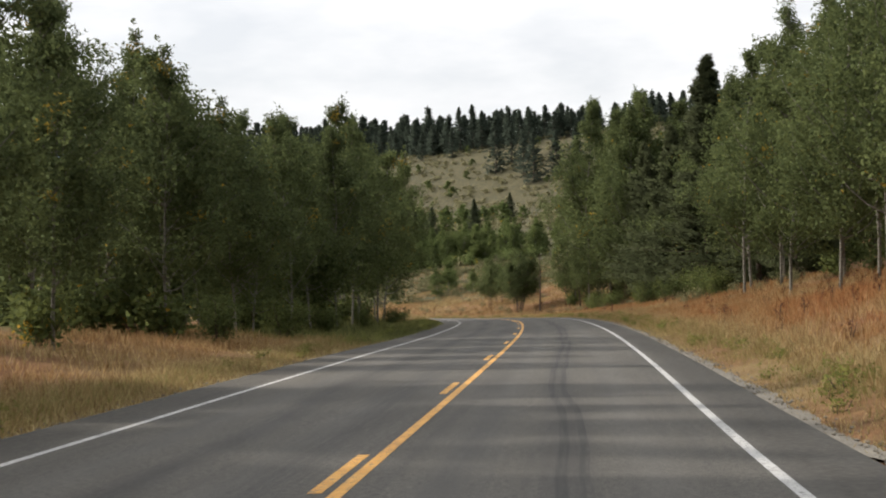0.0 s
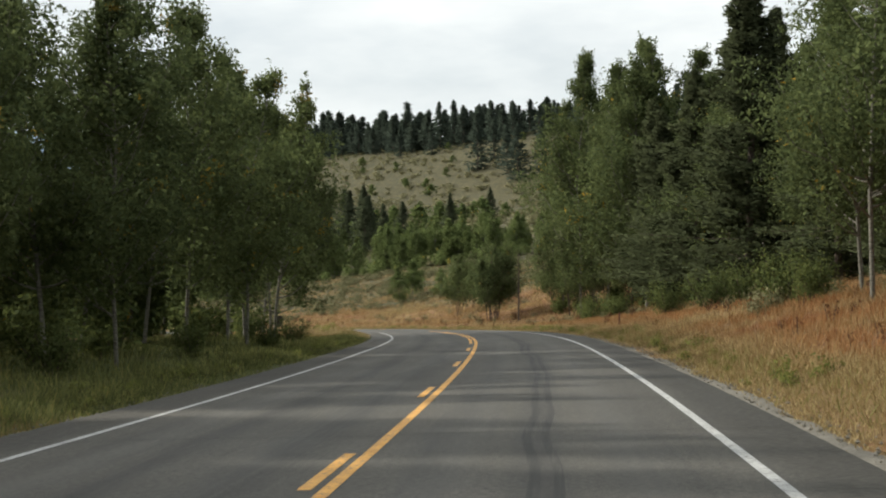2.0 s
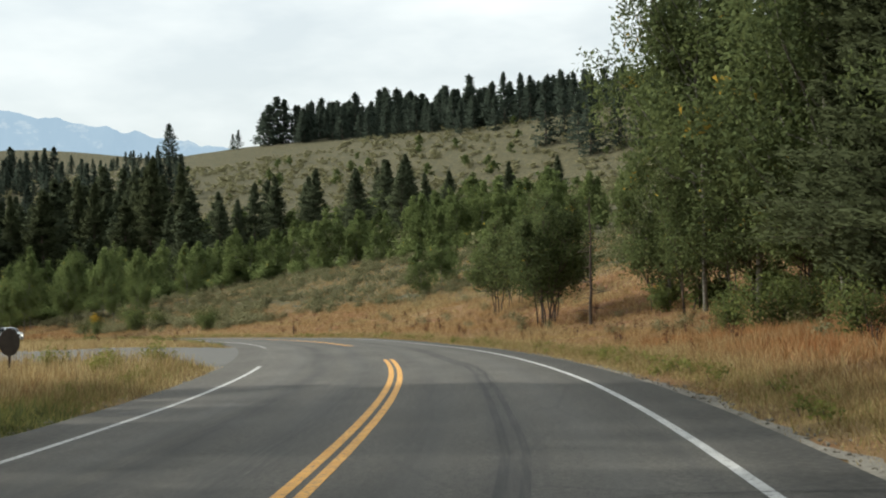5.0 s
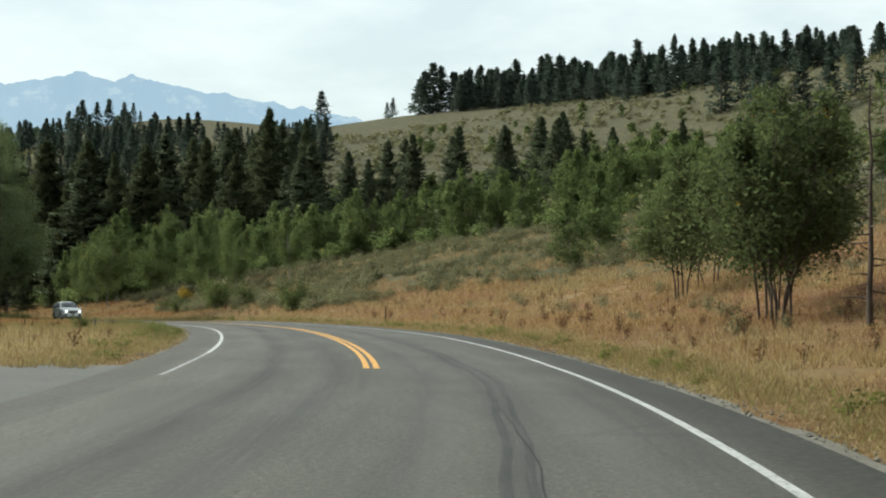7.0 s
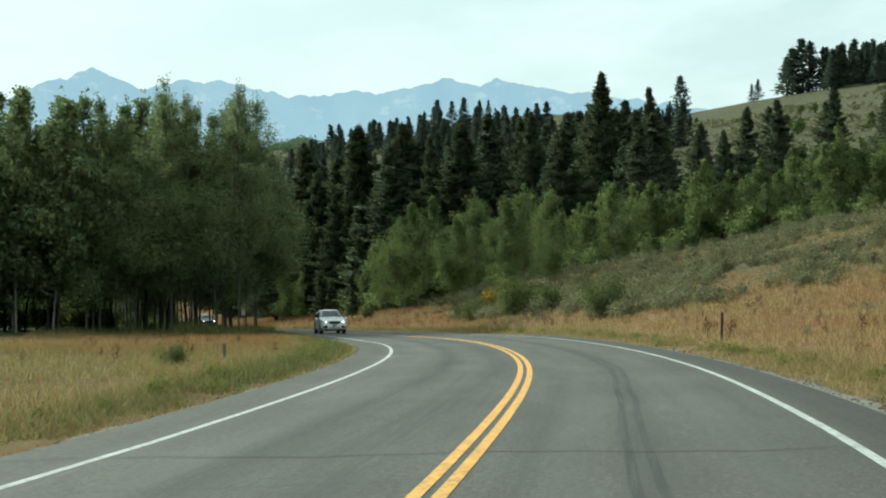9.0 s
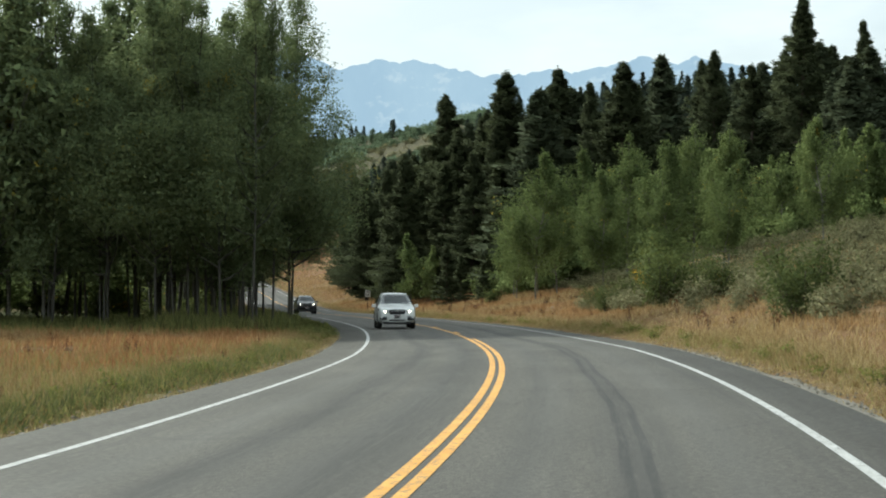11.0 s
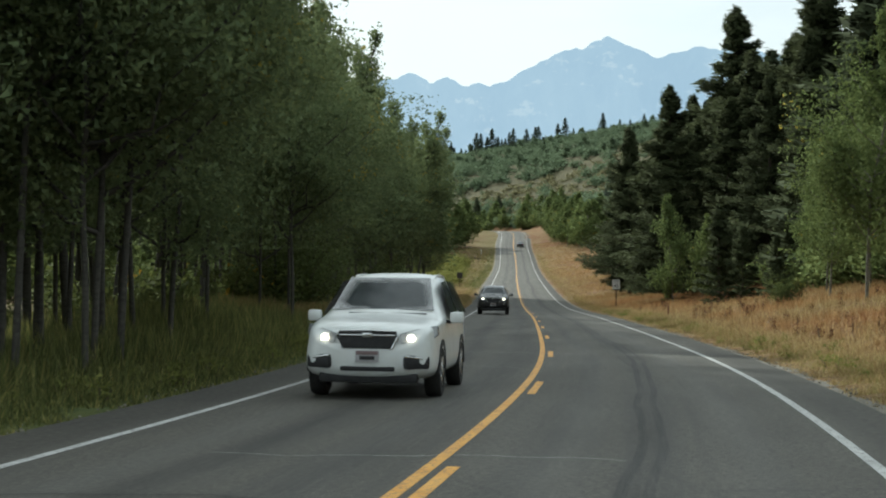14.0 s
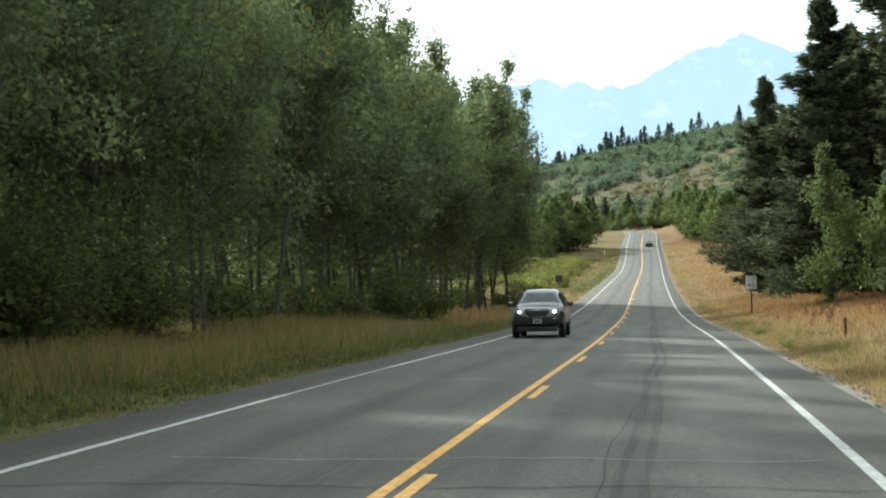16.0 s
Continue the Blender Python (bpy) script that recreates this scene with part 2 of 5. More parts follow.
def asphalt_material():
    n = Nodes("worn_asphalt")
    uv = n.add("UVMap", uv_map="road").outputs[0]
    lat = n.add("SeparateXYZ")
    n.put(uv, lat.inputs[0])
    grain = n.noise(60.0, 3, .7, uv)
    blotch = n.noise(.5, 5, .6, n.scaled(uv, 1.4, .3, 1))
    long = n.noise(1.0, 4, .6, n.scaled(uv, 3.5, .05, 1))
    chips = n.noise(14.0, 5, .85, uv)
    colour = n.ramp(n.math("ADD", n.math("MULTIPLY", grain, .45), n.math("MULTIPLY", chips, .55)), (.4, (.026, .024, .0205)), (.5, (.084, .0775, .0655)), (.6, (.168, .155, .13)))
    colour = n.mix(n.span(blotch, .35, .7, 0, .5), colour, (.06, .0585, .054))
    colour = n.mix(n.span(long, .5, .72, 0, .5), colour, (.05, .0485, .045))
    # darker band between the wheel paths of each lane, paler polished paths
    off = n.math("ABSOLUTE", n.math("SUBTRACT", n.math("ABSOLUTE", lat.outputs[0]), 1.75))
    colour = n.mix(n.math("MULTIPLY", n.span(off, .35, 0, 0, .35), n.span(blotch, .3, .6, .5, 1)), colour, (.05, .0485, .045))
    colour = n.mix(n.span(n.math("ABSOLUTE", n.math("SUBTRACT", off, .85)), .4, 0, 0, .25), colour, (.117, .114, .106))
    # worn dark streaks that wander along each lane, fringed with fine cracks
    drift = n.math("MULTIPLY", n.math("SUBTRACT", n.noise(1.0, 3, .55, n.scaled(uv, 0, .035, 1)), .5), 1.3)
    frayed = n.noise(1.0, 6, .8, n.scaled(uv, 14, .3, 1))
    for at, wide, deep in ((1.75, .3, .45), (1.66, .06, .95), (1.86, .05, .85), (-.75, .5, .6), (-1.95, .3, .65), (.75, .3, .35)):
        near = n.span(n.math("ABSOLUTE", n.math("SUBTRACT", n.math("SUBTRACT", lat.outputs[0], at), drift)), wide, .04)
        colour = n.mix(n.math("MULTIPLY", n.math("MULTIPLY", near, n.span(frayed, .32, .54)), deep), colour, (.036, .035, .033))
    edge = n.span(n.math("ABSOLUTE", lat.outputs[0]), 3.7, 3.95, 0, .7)
    colour = n.mix(edge, colour, n.ramp(n.noise(9, 4, .75, uv), (.36, (.028, .026, .022)), (.5, (.05, .046, .039)), (.64, (.09, .083, .07))))
    cells = n.add("TexVoronoi", feature="DISTANCE_TO_EDGE")
    cells.inputs["Scale"].default_value = 1.0
    n.put(n.mix(.12, n.scaled(uv, .42, .16, 1), n.add("TexNoise").outputs["Color"]), cells.inputs["Vector"])
    crack = n.math("MULTIPLY", n.span(cells.outputs["Distance"], .012, .004), n.span(n.noise(.16, 2, .5, uv), .47, .56))
    colour = n.mix(n.math("MULTIPLY", crack, .22), colour, (.03, .03, .03))
    n.bump(grain, .25, .01)
    return n.done(colour, n.span(blotch, .3, .7, .72, .88), spec=.25)


def paint_material(name, a, b, wear):
    n = Nodes(name)
    worn = n.span(n.noise(14.0, 5, .75), .5 - wear, .62, 0, 1)
    colour = n.ramp(n.noise(2.5, 4, .6), (.3, a), (.7, b))
    n.bump(n.noise(60.0, 2), .2, .01)
    return n.done(n.mix(n.span(worn, .55, 1.0, 0, .85), colour, (.11, .105, .095)), .7)


def mottled(name, a, b, scale=8.0, rough=.85, bump=.4, metal=0.0, spec=.3, stretch=(1, 1, 1)):
    n = Nodes(name)
    fac = n.noise(scale, 5, .65, n.scaled(n.coords(), *stretch))
    wide = n.noise(scale * .13, 3, .5)
    n.bump(fac, bump, .02)
    return n.done(n.ramp(n.math("ADD", n.math("MULTIPLY", fac, .7), n.math("MULTIPLY", wide, .3)), (.32, a), (.68, b)), rough, metal, spec)


def leaf_material(name, dark, mid, light, glow=.35, autumn=None):
    """Leaves vary from leaf to leaf and from tree to tree, and let some light through."""
    n = Nodes(name)
    leaf = n.add("NewGeometry").outputs["Random Per Island"]
    tree = n.add("ObjectInfo").outputs["Random"]
    colour = n.ramp(n.math("ADD", n.math("MULTIPLY", leaf, .65), n.math("MULTIPLY", tree, .35)), (.1, dark), (.5, mid), (.9, light))
    if autumn:
        turned = n.math("GREATER_THAN", n.noise(.55, 2, .5, n.coords("Object")), .67)
        colour = n.mix(n.math("MULTIPLY", turned, n.math("GREATER_THAN", leaf, .45)), colour, autumn)
    n.done(colour, .8, spec=.04)
    through = n.add("BsdfTranslucent")
    n.put(n.mix(.5, colour, light), through.inputs["Color"])
    blend = n.add("MixShader")
    blend.inputs[0].default_value = glow
    n.tree.links.new(n.bsdf.outputs[0], blend.inputs[1])
    n.tree.links.new(through.outputs[0], blend.inputs[2])
    n.tree.links.new(blend.outputs[0], n.tree.nodes["Material Output"].inputs[0])
    return n.mat


def blade_material():
    n = Nodes("grass_blades")
    one = n.add("NewGeometry").outputs["Random Per Island"]
    patch = n.math("ADD", n.math("MULTIPLY", n.noise(.13, 3, .55), .55), n.math("MULTIPLY", n.noise(.7, 4, .6), .45))
    straw = n.ramp(one, (.1, (.19, .135, .06)), (.5, (.34, .255, .12)), (.9, (.46, .38, .2)))
    rust = n.ramp(one, (.1, (.2, .082, .036)), (.5, (.31, .14, .058)), (.9, (.42, .235, .1)))
    lush = n.ramp(one, (.1, (.054, .066, .022)), (.6, (.115, .133, .043)), (.95, (.26, .23, .085)))
    green = n.add("Attribute", attribute_name="green").outputs["Fac"]
    red = n.add("Attribute", attribute_name="red").outputs["Fac"]
    colour = n.mix(n.math("MULTIPLY", n.span(patch, .4, .54, .1, 1), red), straw, rust)
    colour = n.mix(n.math("GREATER_THAN", n.math("ADD", green, n.math("MULTIPLY", one, .5)), .62), colour, lush)
    n.done(colour, .8, spec=.15)
    through = n.add("BsdfTranslucent")
    n.put(colour, through.inputs["Color"])
    blend = n.add("MixShader")
    blend.inputs[0].default_value = .42
    n.tree.links.new(n.bsdf.outputs[0], blend.inputs[1])
    n.tree.links.new(through.outputs[0], blend.inputs[2])
    n.tree.links.new(blend.outputs[0], n.tree.nodes["Material Output"].inputs[0])
    return n.mat


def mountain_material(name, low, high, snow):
    """A far range: plain backdrop that glows, the haze of miles of air painted into its colour."""
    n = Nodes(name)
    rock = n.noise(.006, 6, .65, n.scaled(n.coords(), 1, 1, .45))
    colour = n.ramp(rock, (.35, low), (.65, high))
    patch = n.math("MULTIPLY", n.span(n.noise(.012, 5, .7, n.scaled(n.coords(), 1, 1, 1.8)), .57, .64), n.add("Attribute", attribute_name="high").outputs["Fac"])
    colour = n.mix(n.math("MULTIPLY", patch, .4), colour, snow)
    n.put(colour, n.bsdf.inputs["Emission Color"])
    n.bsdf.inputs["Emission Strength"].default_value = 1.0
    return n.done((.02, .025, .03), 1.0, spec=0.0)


GROUND = ground_material()
ASPHALT = asphalt_material()
YELLOW = paint_material("worn_yellow_paint", (.56, .27, .05), (.7, .38, .09), .1)
WHITE = paint_material("worn_white_paint", (.36, .36, .345), (.5, .5, .485), .14)
FAINT = paint_material("faded_white_paint", (.24, .24, .23), (.36, .36, .345), .26)
TAR = mottled("crack_sealant", (.03, .03, .03), (.05, .05, .048), 6, .88, .2, spec=.15)
GRAVEL = mottled("gravel_shoulder", (.075, .068, .056), (.24, .22, .18), 16, .95, .9)
SIDE_ROAD = mottled("pale_side_road", (.085, .083, .076), (.13, .126, .115), 9, .9, .4)
BARK_ASPEN = mottled("aspen_bark", (.04, .037, .03), (.25, .235, .195), 7, .85, .5, stretch=(1, 1, 3))
BARK_GROVE = mottled("grey_aspen_bark", (.026, .024, .02), (.09, .083, .07), 7, .85, .5, stretch=(1, 1, 3))
BARK_PINE = mottled("pine_bark", (.035, .026, .02), (.1, .075, .06), 9, .9, .8, stretch=(1, 1, .3))
LEAF_ASPEN = leaf_material("aspen_leaves", (.048, .064, .028), (.084, .108, .044), (.14, .168, .064), .38, (.3, .2, .03))
LEAF_TALL = leaf_material("grove_leaves", (.1, .128, .064), (.16, .202, .098), (.235, .275, .122), .42, (.36, .28, .05))
LEAF_LIGHT = leaf_material("young_aspen_leaves", (.062, .087, .032), (.112, .148, .052), (.182, .22, .08), .34, (.34, .26, .04))
NEEDLE = leaf_material("pine_needles", (.048, .06, .034), (.062, .076, .043), (.08, .095, .052), .25)
NEEDLE_NEAR = leaf_material("dark_pine_needles", (.042, .05, .025), (.055, .066, .032), (.071, .084, .04), .3)
# far hillside leaves: distance haze is put into the colour, paler and bluer
LEAF_HAZED = leaf_material("hazed_hill_leaves", (.11, .15, .088), (.12, .163, .097), (.132, .176, .106), .4)
NEEDLE_FAR = leaf_material("far_pine_needles", (.042, .056, .043), (.05, .066, .05), (.06, .078, .058), .35)
SAGE = leaf_material("sagebrush_leaves", (.08, .08, .04), (.15, .148, .078), (.23, .217, .118), .28)
SHRUB = leaf_material("shrub_leaves", (.04, .054, .02), (.078, .1, .036), (.14, .16, .05), .36, (.42, .25, .03))
WILLOW = leaf_material("willow_leaves", (.085, .1, .03), (.17, .185, .05), (.27, .26, .08), .4)
AUTUMN = leaf_material("turned_leaves", (.12, .09, .02), (.38, .24, .03), (.55, .38, .06), .35)
BLADES = blade_material()


# ---------- ground, road, markings ----------
def mesh_of(name, verts, faces, mats, smooth=True, layers=None, slots=None, normals=None):
    """A mesh from arrays. layers: floats for each corner point, by name. normals: the way that each corner point faces."""
    me = bpy.data.meshes.new(name)
    verts, faces = np.asarray(verts, np.float32), np.asarray(faces, np.int32)
    k = faces.shape[1]
    me.vertices.add(len(verts))
    me.vertices.foreach_set("co", verts.ravel())
    me.loops.add(faces.size)
    me.loops.foreach_set("vertex_index", faces.ravel())
    me.polygons.add(len(faces))
    me.polygons.foreach_set("loop_start", np.arange(0, faces.size, k, dtype=np.int32))
    for m in mats if isinstance(mats, (list, tuple)) else [mats]:
        me.materials.append(m)
    if slots is not None:
        me.polygons.foreach_set("material_index", np.asarray(slots, np.int32))
    me.polygons.foreach_set("use_smooth", np.full(len(faces), smooth))
    for key, values in (layers or {}).items():
        me.attributes.new(key, "FLOAT", "POINT").data.foreach_set("value", np.asarray(values, np.float32))
    me.update(calc_edges=True)
    if normals is not None:
        me.attributes.new("custom_normal", "FLOAT_VECTOR", "POINT").data.foreach_set("vector", np.asarray(normals, np.float32).ravel())
    return me


def lines(knots):
    out = []
    for a, b, n in knots:
        out += list(np.linspace(a, b, n, endpoint=False))
    return np.array(out + [knots[-1][1]])


def spur(s, lat):
    """1 on the bare grey spur of the far hill."""
    low, high = np.interp(s, [640, 760, 900], [50, 42, 46]), np.interp(s, [640, 790, 850, 900, 960], [125, 112, 82, 64, 60])
    return ramp(lat - low, -4, 4) * (1 - ramp(lat - high, -4, 4)) * ramp(s, 630, 650)


def lushness(s, lat):
    """Greener grass in the shade of the left grove, by the first trees, and in the far meadow."""
    left = (ramp(s, 25, 50) * (1 - ramp(s, 88, 104)) + ramp(s, 236, 254) * (1 - .65 * ramp(s, 276, 296)) * (1 - ramp(s, 335, 370)) * .95 + ramp(s, 420, 440) * .4) * (lat < 0) * (1 - ramp(-lat, 32, 48))
    field = ramp(s, 150, 175) * (1 - ramp(s, 215, 245)) * .3 * (lat < -5)
    edge = .26 * np.exp(-((np.abs(lat) - 5.7) / .9) ** 2)
    return np.clip(left + field + edge + .85 * ramp(lat, 18, 60) * ramp(s, 560, 660) * (1 - .9 * spur(s, lat)), 0, 1)


def build_ground():
    gx = lines([(-4600, -1400, 24), (-1400, -420, 60), (-420, -160, 86), (-160, 30, 120), (30, 300, 40), (300, 1500, 30), (1500, 4600, 15)])
    gy = lines([(-4600, -400, 20), (-400, -50, 40), (-50, 340, 240), (340, 560, 90), (560, 1500, 120), (1500, 4700, 25)])
    x, y = np.meshgrid(gx, gy)
    x, y = x.ravel(), y.ravel()
    z = land(x, y)
    s, lat = road_coords(x, y)
    hill = ramp(lat, 14, 22) * ramp(s, 165, 195) * (1 - .9 * ramp(s, 320, 345) * (1 - ramp(lat, 45, 75)))
    hill = np.maximum(hill, np.maximum(ramp(lat, 60, 110) * (1 - .9 * ramp(s, 600, 720)), spur(s, lat)))
    n, m = len(gx), len(gy)
    i = np.arange(n * (m - 1)).reshape(m - 1, n)[:, :-1].ravel()
    faces = np.stack([i, i + 1, i + n + 1, i + n], 1)
    me = mesh_of("ground", np.stack([x, y, z], 1), faces, GROUND, layers={"zone": hill, "green": lushness(s, lat)})
    return tagged(new("ground", me), "dry late-summer grassland, straw and rust patches, sage on the hill", "ground", kind="structure")


def strip(name, s0, s1, across, mat, step=2.0, wave=None):
    """A ribbon along the road. across: (offset, height) from left to right; wave(s) shifts it sideways."""
    s = np.linspace(s0, s1, max(2, int((s1 - s0) / step) + 1))
    shift = wave(s) if wave else 0 * s
    rows = [np.stack(on_road(s, a + shift, up), 1) for a, up in across]
    n, k = len(s), len(across)
    f = [(j * n + i, (j + 1) * n + i, (j + 1) * n + i + 1, j * n + i + 1) for j in range(k - 1) for i in range(n - 1)]
    me = mesh_of(name, np.concatenate(rows), f, mat)
    uv = me.uv_layers.new(name="road")
    flat = np.concatenate([np.stack([a + shift, s], 1) for a, _ in across])
    corner = np.empty(len(me.loops), np.int32)
    me.loops.foreach_get("vertex_index", corner)
    uv.data.foreach_set("uv", flat[corner].astype(np.float32).ravel())
    return me


def road_piece(name, s0, s1, across, mat, label, step=2.0, wave=None, parent=None, category="road marking"):
    ob = new(name, strip(name, s0, s1, across, mat, step, wave))
    if parent:
        ob.parent = parent
        return tagged(ob, label) if label else ob
    return tagged(ob, label, category, kind="structure")


def line_at(a, w=.055, up=.006):
    return [(a - w, up), (a + w, up)]


build_ground()
road = road_piece("road", -240, 940, [(-4.85, -.16), (-4.7, 0), (-2.4, .006), (0, .012), (2.4, .006), (4.55, 0), (4.75, -.16)], ASPHALT, "worn grey two-lane asphalt road with sealed cracks", category="road")
ragged = lambda s: .13 * np.sin(s * .9) * np.sin(s * .37 + 1) + .06 * np.sin(s * 2.7) * np.sin(s * .53) + .04 * np.sin(s * 5.3 + 2)
road_piece("gravel_shoulder", -240, 940, [(4.52, -.04), (4.8, -.03), (5.15, -.13)], GRAVEL, "pale gravel shoulder beside the asphalt", .5, ragged, category="shoulder")
road_piece("gravel_shoulder", -240, 940, [(-5.25, -.15), (-4.95, -.06), (-4.7, -.05)], GRAVEL, "pale gravel shoulder beside the asphalt", .5, ragged, category="shoulder")
# edge lines: whole on the right, broken by the side road on the left
road_piece("edge_line", -240, 940, line_at(3.6), WHITE, "worn white edge line", parent=road)
road_piece("edge_line", -240, 116, line_at(-3.6), WHITE, "worn white edge line", parent=road)
road_piece("edge_line", 135.5, 146, line_at(-3.6, .045), FAINT, "faded white edge line", parent=road)
road_piece("edge_line", 146, 292, line_at(-3.6), WHITE, "worn white edge line", parent=road)
road_piece("edge_line", 292, 301, line_at(-3.6, .045), FAINT, "faded white edge line", parent=road)
road_piece("edge_line", 301, 940, line_at(-3.6), WHITE, "worn white edge line", parent=road)
# centre lines: one solid and one broken before the bend, double through it, solid and broken after it
road_piece("centre_line", -240, 118.6, line_at(.096, .058, .017), YELLOW, "solid yellow centre line", parent=road)
road_piece("centre_line", 72.0, 118.6, line_at(-.096, .058, .017), YELLOW, "solid yellow centre line", parent=road)
road_piece("centre_line", 138.0, 233.6, line_at(.096, .058, .017), YELLOW, "solid yellow centre line", parent=road)
road_piece("centre_line", 138.0, 940, line_at(-.096, .058, .017), YELLOW, "solid yellow centre line", parent=road)
for k in range(7):
    road_piece("centre_dash", -10.7 + 12.19 * k, -7.7 + 12.19 * k, line_at(-.096, .058, .017), YELLOW, "", 1.0, parent=road)
for k in range(36):
    road_piece("centre_dash", 242.2 + 12.19 * k, 245.2 + 12.19 * k, line_at(.096, .058, .017), YELLOW, "", 1.0, parent=road)
# sealed cracks: long wandering ones in the wheel lanes, short ones across
wander = lambda s: .14 * np.sin(s * .13) + .05 * np.sin(s * .41 + 1) + .02 * np.sin(s * 1.3) + .008 * np.sin(s * 3.1 + 2)
for s0, s1, a, w in ((100, 128, 1.78, .006), (262, 560, 1.6, .006)):
    road_piece("crack_seal", s0, s1, line_at(a, w, .0135), TAR, "", .5, wander, parent=road)


def cross_seal(s, a, b, w, mat=TAR, name="crack_seal"):
    t = np.linspace(a, b, 24)
    bend = .12 * np.sin(t * 1.7 + s) + .05 * np.sin(t * 6.1 + s)
    p, q = np.stack(on_road(s + bend - w, t, .014), 1), np.stack(on_road(s + bend + w, t, .014), 1)
    f = [(i, i + 1, i + 25, i + 24) for i in range(23)]
    ob = new(name, mesh_of(name, np.concatenate([p, q]), f, mat))
    ob.parent = road


for s in (-17.5, 9, 31, 52, 66, 84, 108, 131, 158, 181, 202, 226, 243, 258, 281, 305, 330):
    cross_seal(s, -4.5, 4.5, .014)
for s, a, b in ((268.5, -3.2, 3.0), (283, -2.5, 3.3), (246, -2.2, 1.5), (262, -3.0, -.4), (296, -1.6, 3.2)):
    cross_seal(s, a, b, .014, FAINT, "pale_patch_edge")


def build_side_road():
    """A pale drive that leaves the road on the left, with a wide mouth."""
    t = np.linspace(0, 1, 40)
    rows = []
    for u in t:
        out = -4.6 - 26 * u
        mid = 128.5 + 9.0 * u
        half = 3.2 + 7.5 * (1 - u) ** 4
        for v in (-1.05, *np.linspace(-1, 1, 13), 1.05):
            x, y, z = on_road(mid + half * v, out)
            if abs(v) > 1:
                rows.append((float(x), float(y), float(land(x, y)[0]) - .1))
                continue
            rows.append((float(x), float(y), max(float(land(x, y)[0]) + .05, float(z) - .012 if u < .12 else -99.0)))
    f = [(i * 15 + j, i * 15 + j + 1, i * 15 + j + 16, i * 15 + j + 15) for i in range(39) for j in range(14)]
    tagged(new("side_road", mesh_of("side_road", rows, f, SIDE_ROAD)), "pale paved drive joining the road", "road", kind="structure")


build_side_road()


# ---------- far mountains ----------
def tents(turn, peaks):
    h = 0 * turn
    for at, up, left, right in peaks:
        h = np.maximum(h, up - np.where(turn > at, left, right) * np.abs(turn - at))
    return h


def build_range(name, far, turn0, turn1, peaks, rough, mat, label):
    turn = np.linspace(turn0, turn1, 420)
    top = tents(turn, peaks)
    top = top + rough * np.array([noise.fractal((a * 1.7, far * .01, 0), 1.0, 2.0, 6) for a in turn])
    lift = np.linspace(0, 1, 26)
    v, hi = [], []
    for k, u in enumerate(lift):
        for a, h in zip(turn, top):
            wob = 180 * noise.fractal((a * .8, u * 3, far), 1.0, 2.0, 4) * u * (1 - u) * 2
            d = far + 260 * u + wob
            v.append((-math.sin(radians(a)) * d - 40, math.cos(radians(a)) * d + 190, 4 + u * math.tan(radians(h)) * (far + 260) - (1 - u) * 30))
            hi.append(u)
    n = len(turn)
    i = np.arange(n * 25).reshape(25, n)[:, :-1].ravel()
    me = mesh_of(name, v, np.stack([i, i + 1, i + n + 1, i + n], 1), mat, layers={"high": hi})
    return tagged(new(name, me), label, "mountains", kind="structure")


MOUNTAIN = mountain_material("haze_painted_mountain", (.4, .53, .67), (.45, .58, .71), (.7, .77, .83))
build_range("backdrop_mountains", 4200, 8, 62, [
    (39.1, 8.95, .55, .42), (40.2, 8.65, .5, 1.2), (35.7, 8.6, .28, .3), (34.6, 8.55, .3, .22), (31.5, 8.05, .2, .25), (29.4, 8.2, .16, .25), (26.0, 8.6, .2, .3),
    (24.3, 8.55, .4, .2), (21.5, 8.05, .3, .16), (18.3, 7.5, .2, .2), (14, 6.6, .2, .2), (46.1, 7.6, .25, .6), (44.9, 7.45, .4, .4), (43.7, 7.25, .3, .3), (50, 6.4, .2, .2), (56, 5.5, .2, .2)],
    .16, MOUNTAIN, "mountain range with snow patches, pale blue haze painted in")


# ---------- plants ----------
rng = np.random.default_rng(7)


def tube(path, radii, sides=6):
    """Vertices and quads of a tapered limb along a path."""
    path = np.asarray(path, float)
    way = np.gradient(path, axis=0)
    way /= np.linalg.norm(way, axis=1)[:, None] + 1e-9
    ref = np.where(np.abs(way[:, 2:3]) > .9, [[1.0, 0, 0]], [[0, 0, 1.0]])
    u = np.cross(way, ref)
    u /= np.linalg.norm(u, axis=1)[:, None]
    w = np.cross(way, u)
    a = np.linspace(0, 2 * np.pi, sides, endpoint=False)
    ring = u[:, None] * np.cos(a)[None, :, None] + w[:, None] * np.sin(a)[None, :, None]
    v = (path[:, None] + ring * np.asarray(radii)[:, None, None]).reshape(-1, 3)
    f = [(i * sides + j, i * sides + (j + 1) % sides, (i + 1) * sides + (j + 1) % sides, (i + 1) * sides + j) for i in range(len(path) - 1) for j in range(sides)]
    return v, np.array(f)


def joined(pieces):
    v, f, at = [], [], 0
    for a, b in pieces:
        v.append(a)
        f.append(b + at)
        at += len(a)
    return np.concatenate(v), np.concatenate(f)


def unit(v):
    return v / (np.linalg.norm(v, axis=1)[:, None] + 1e-9)


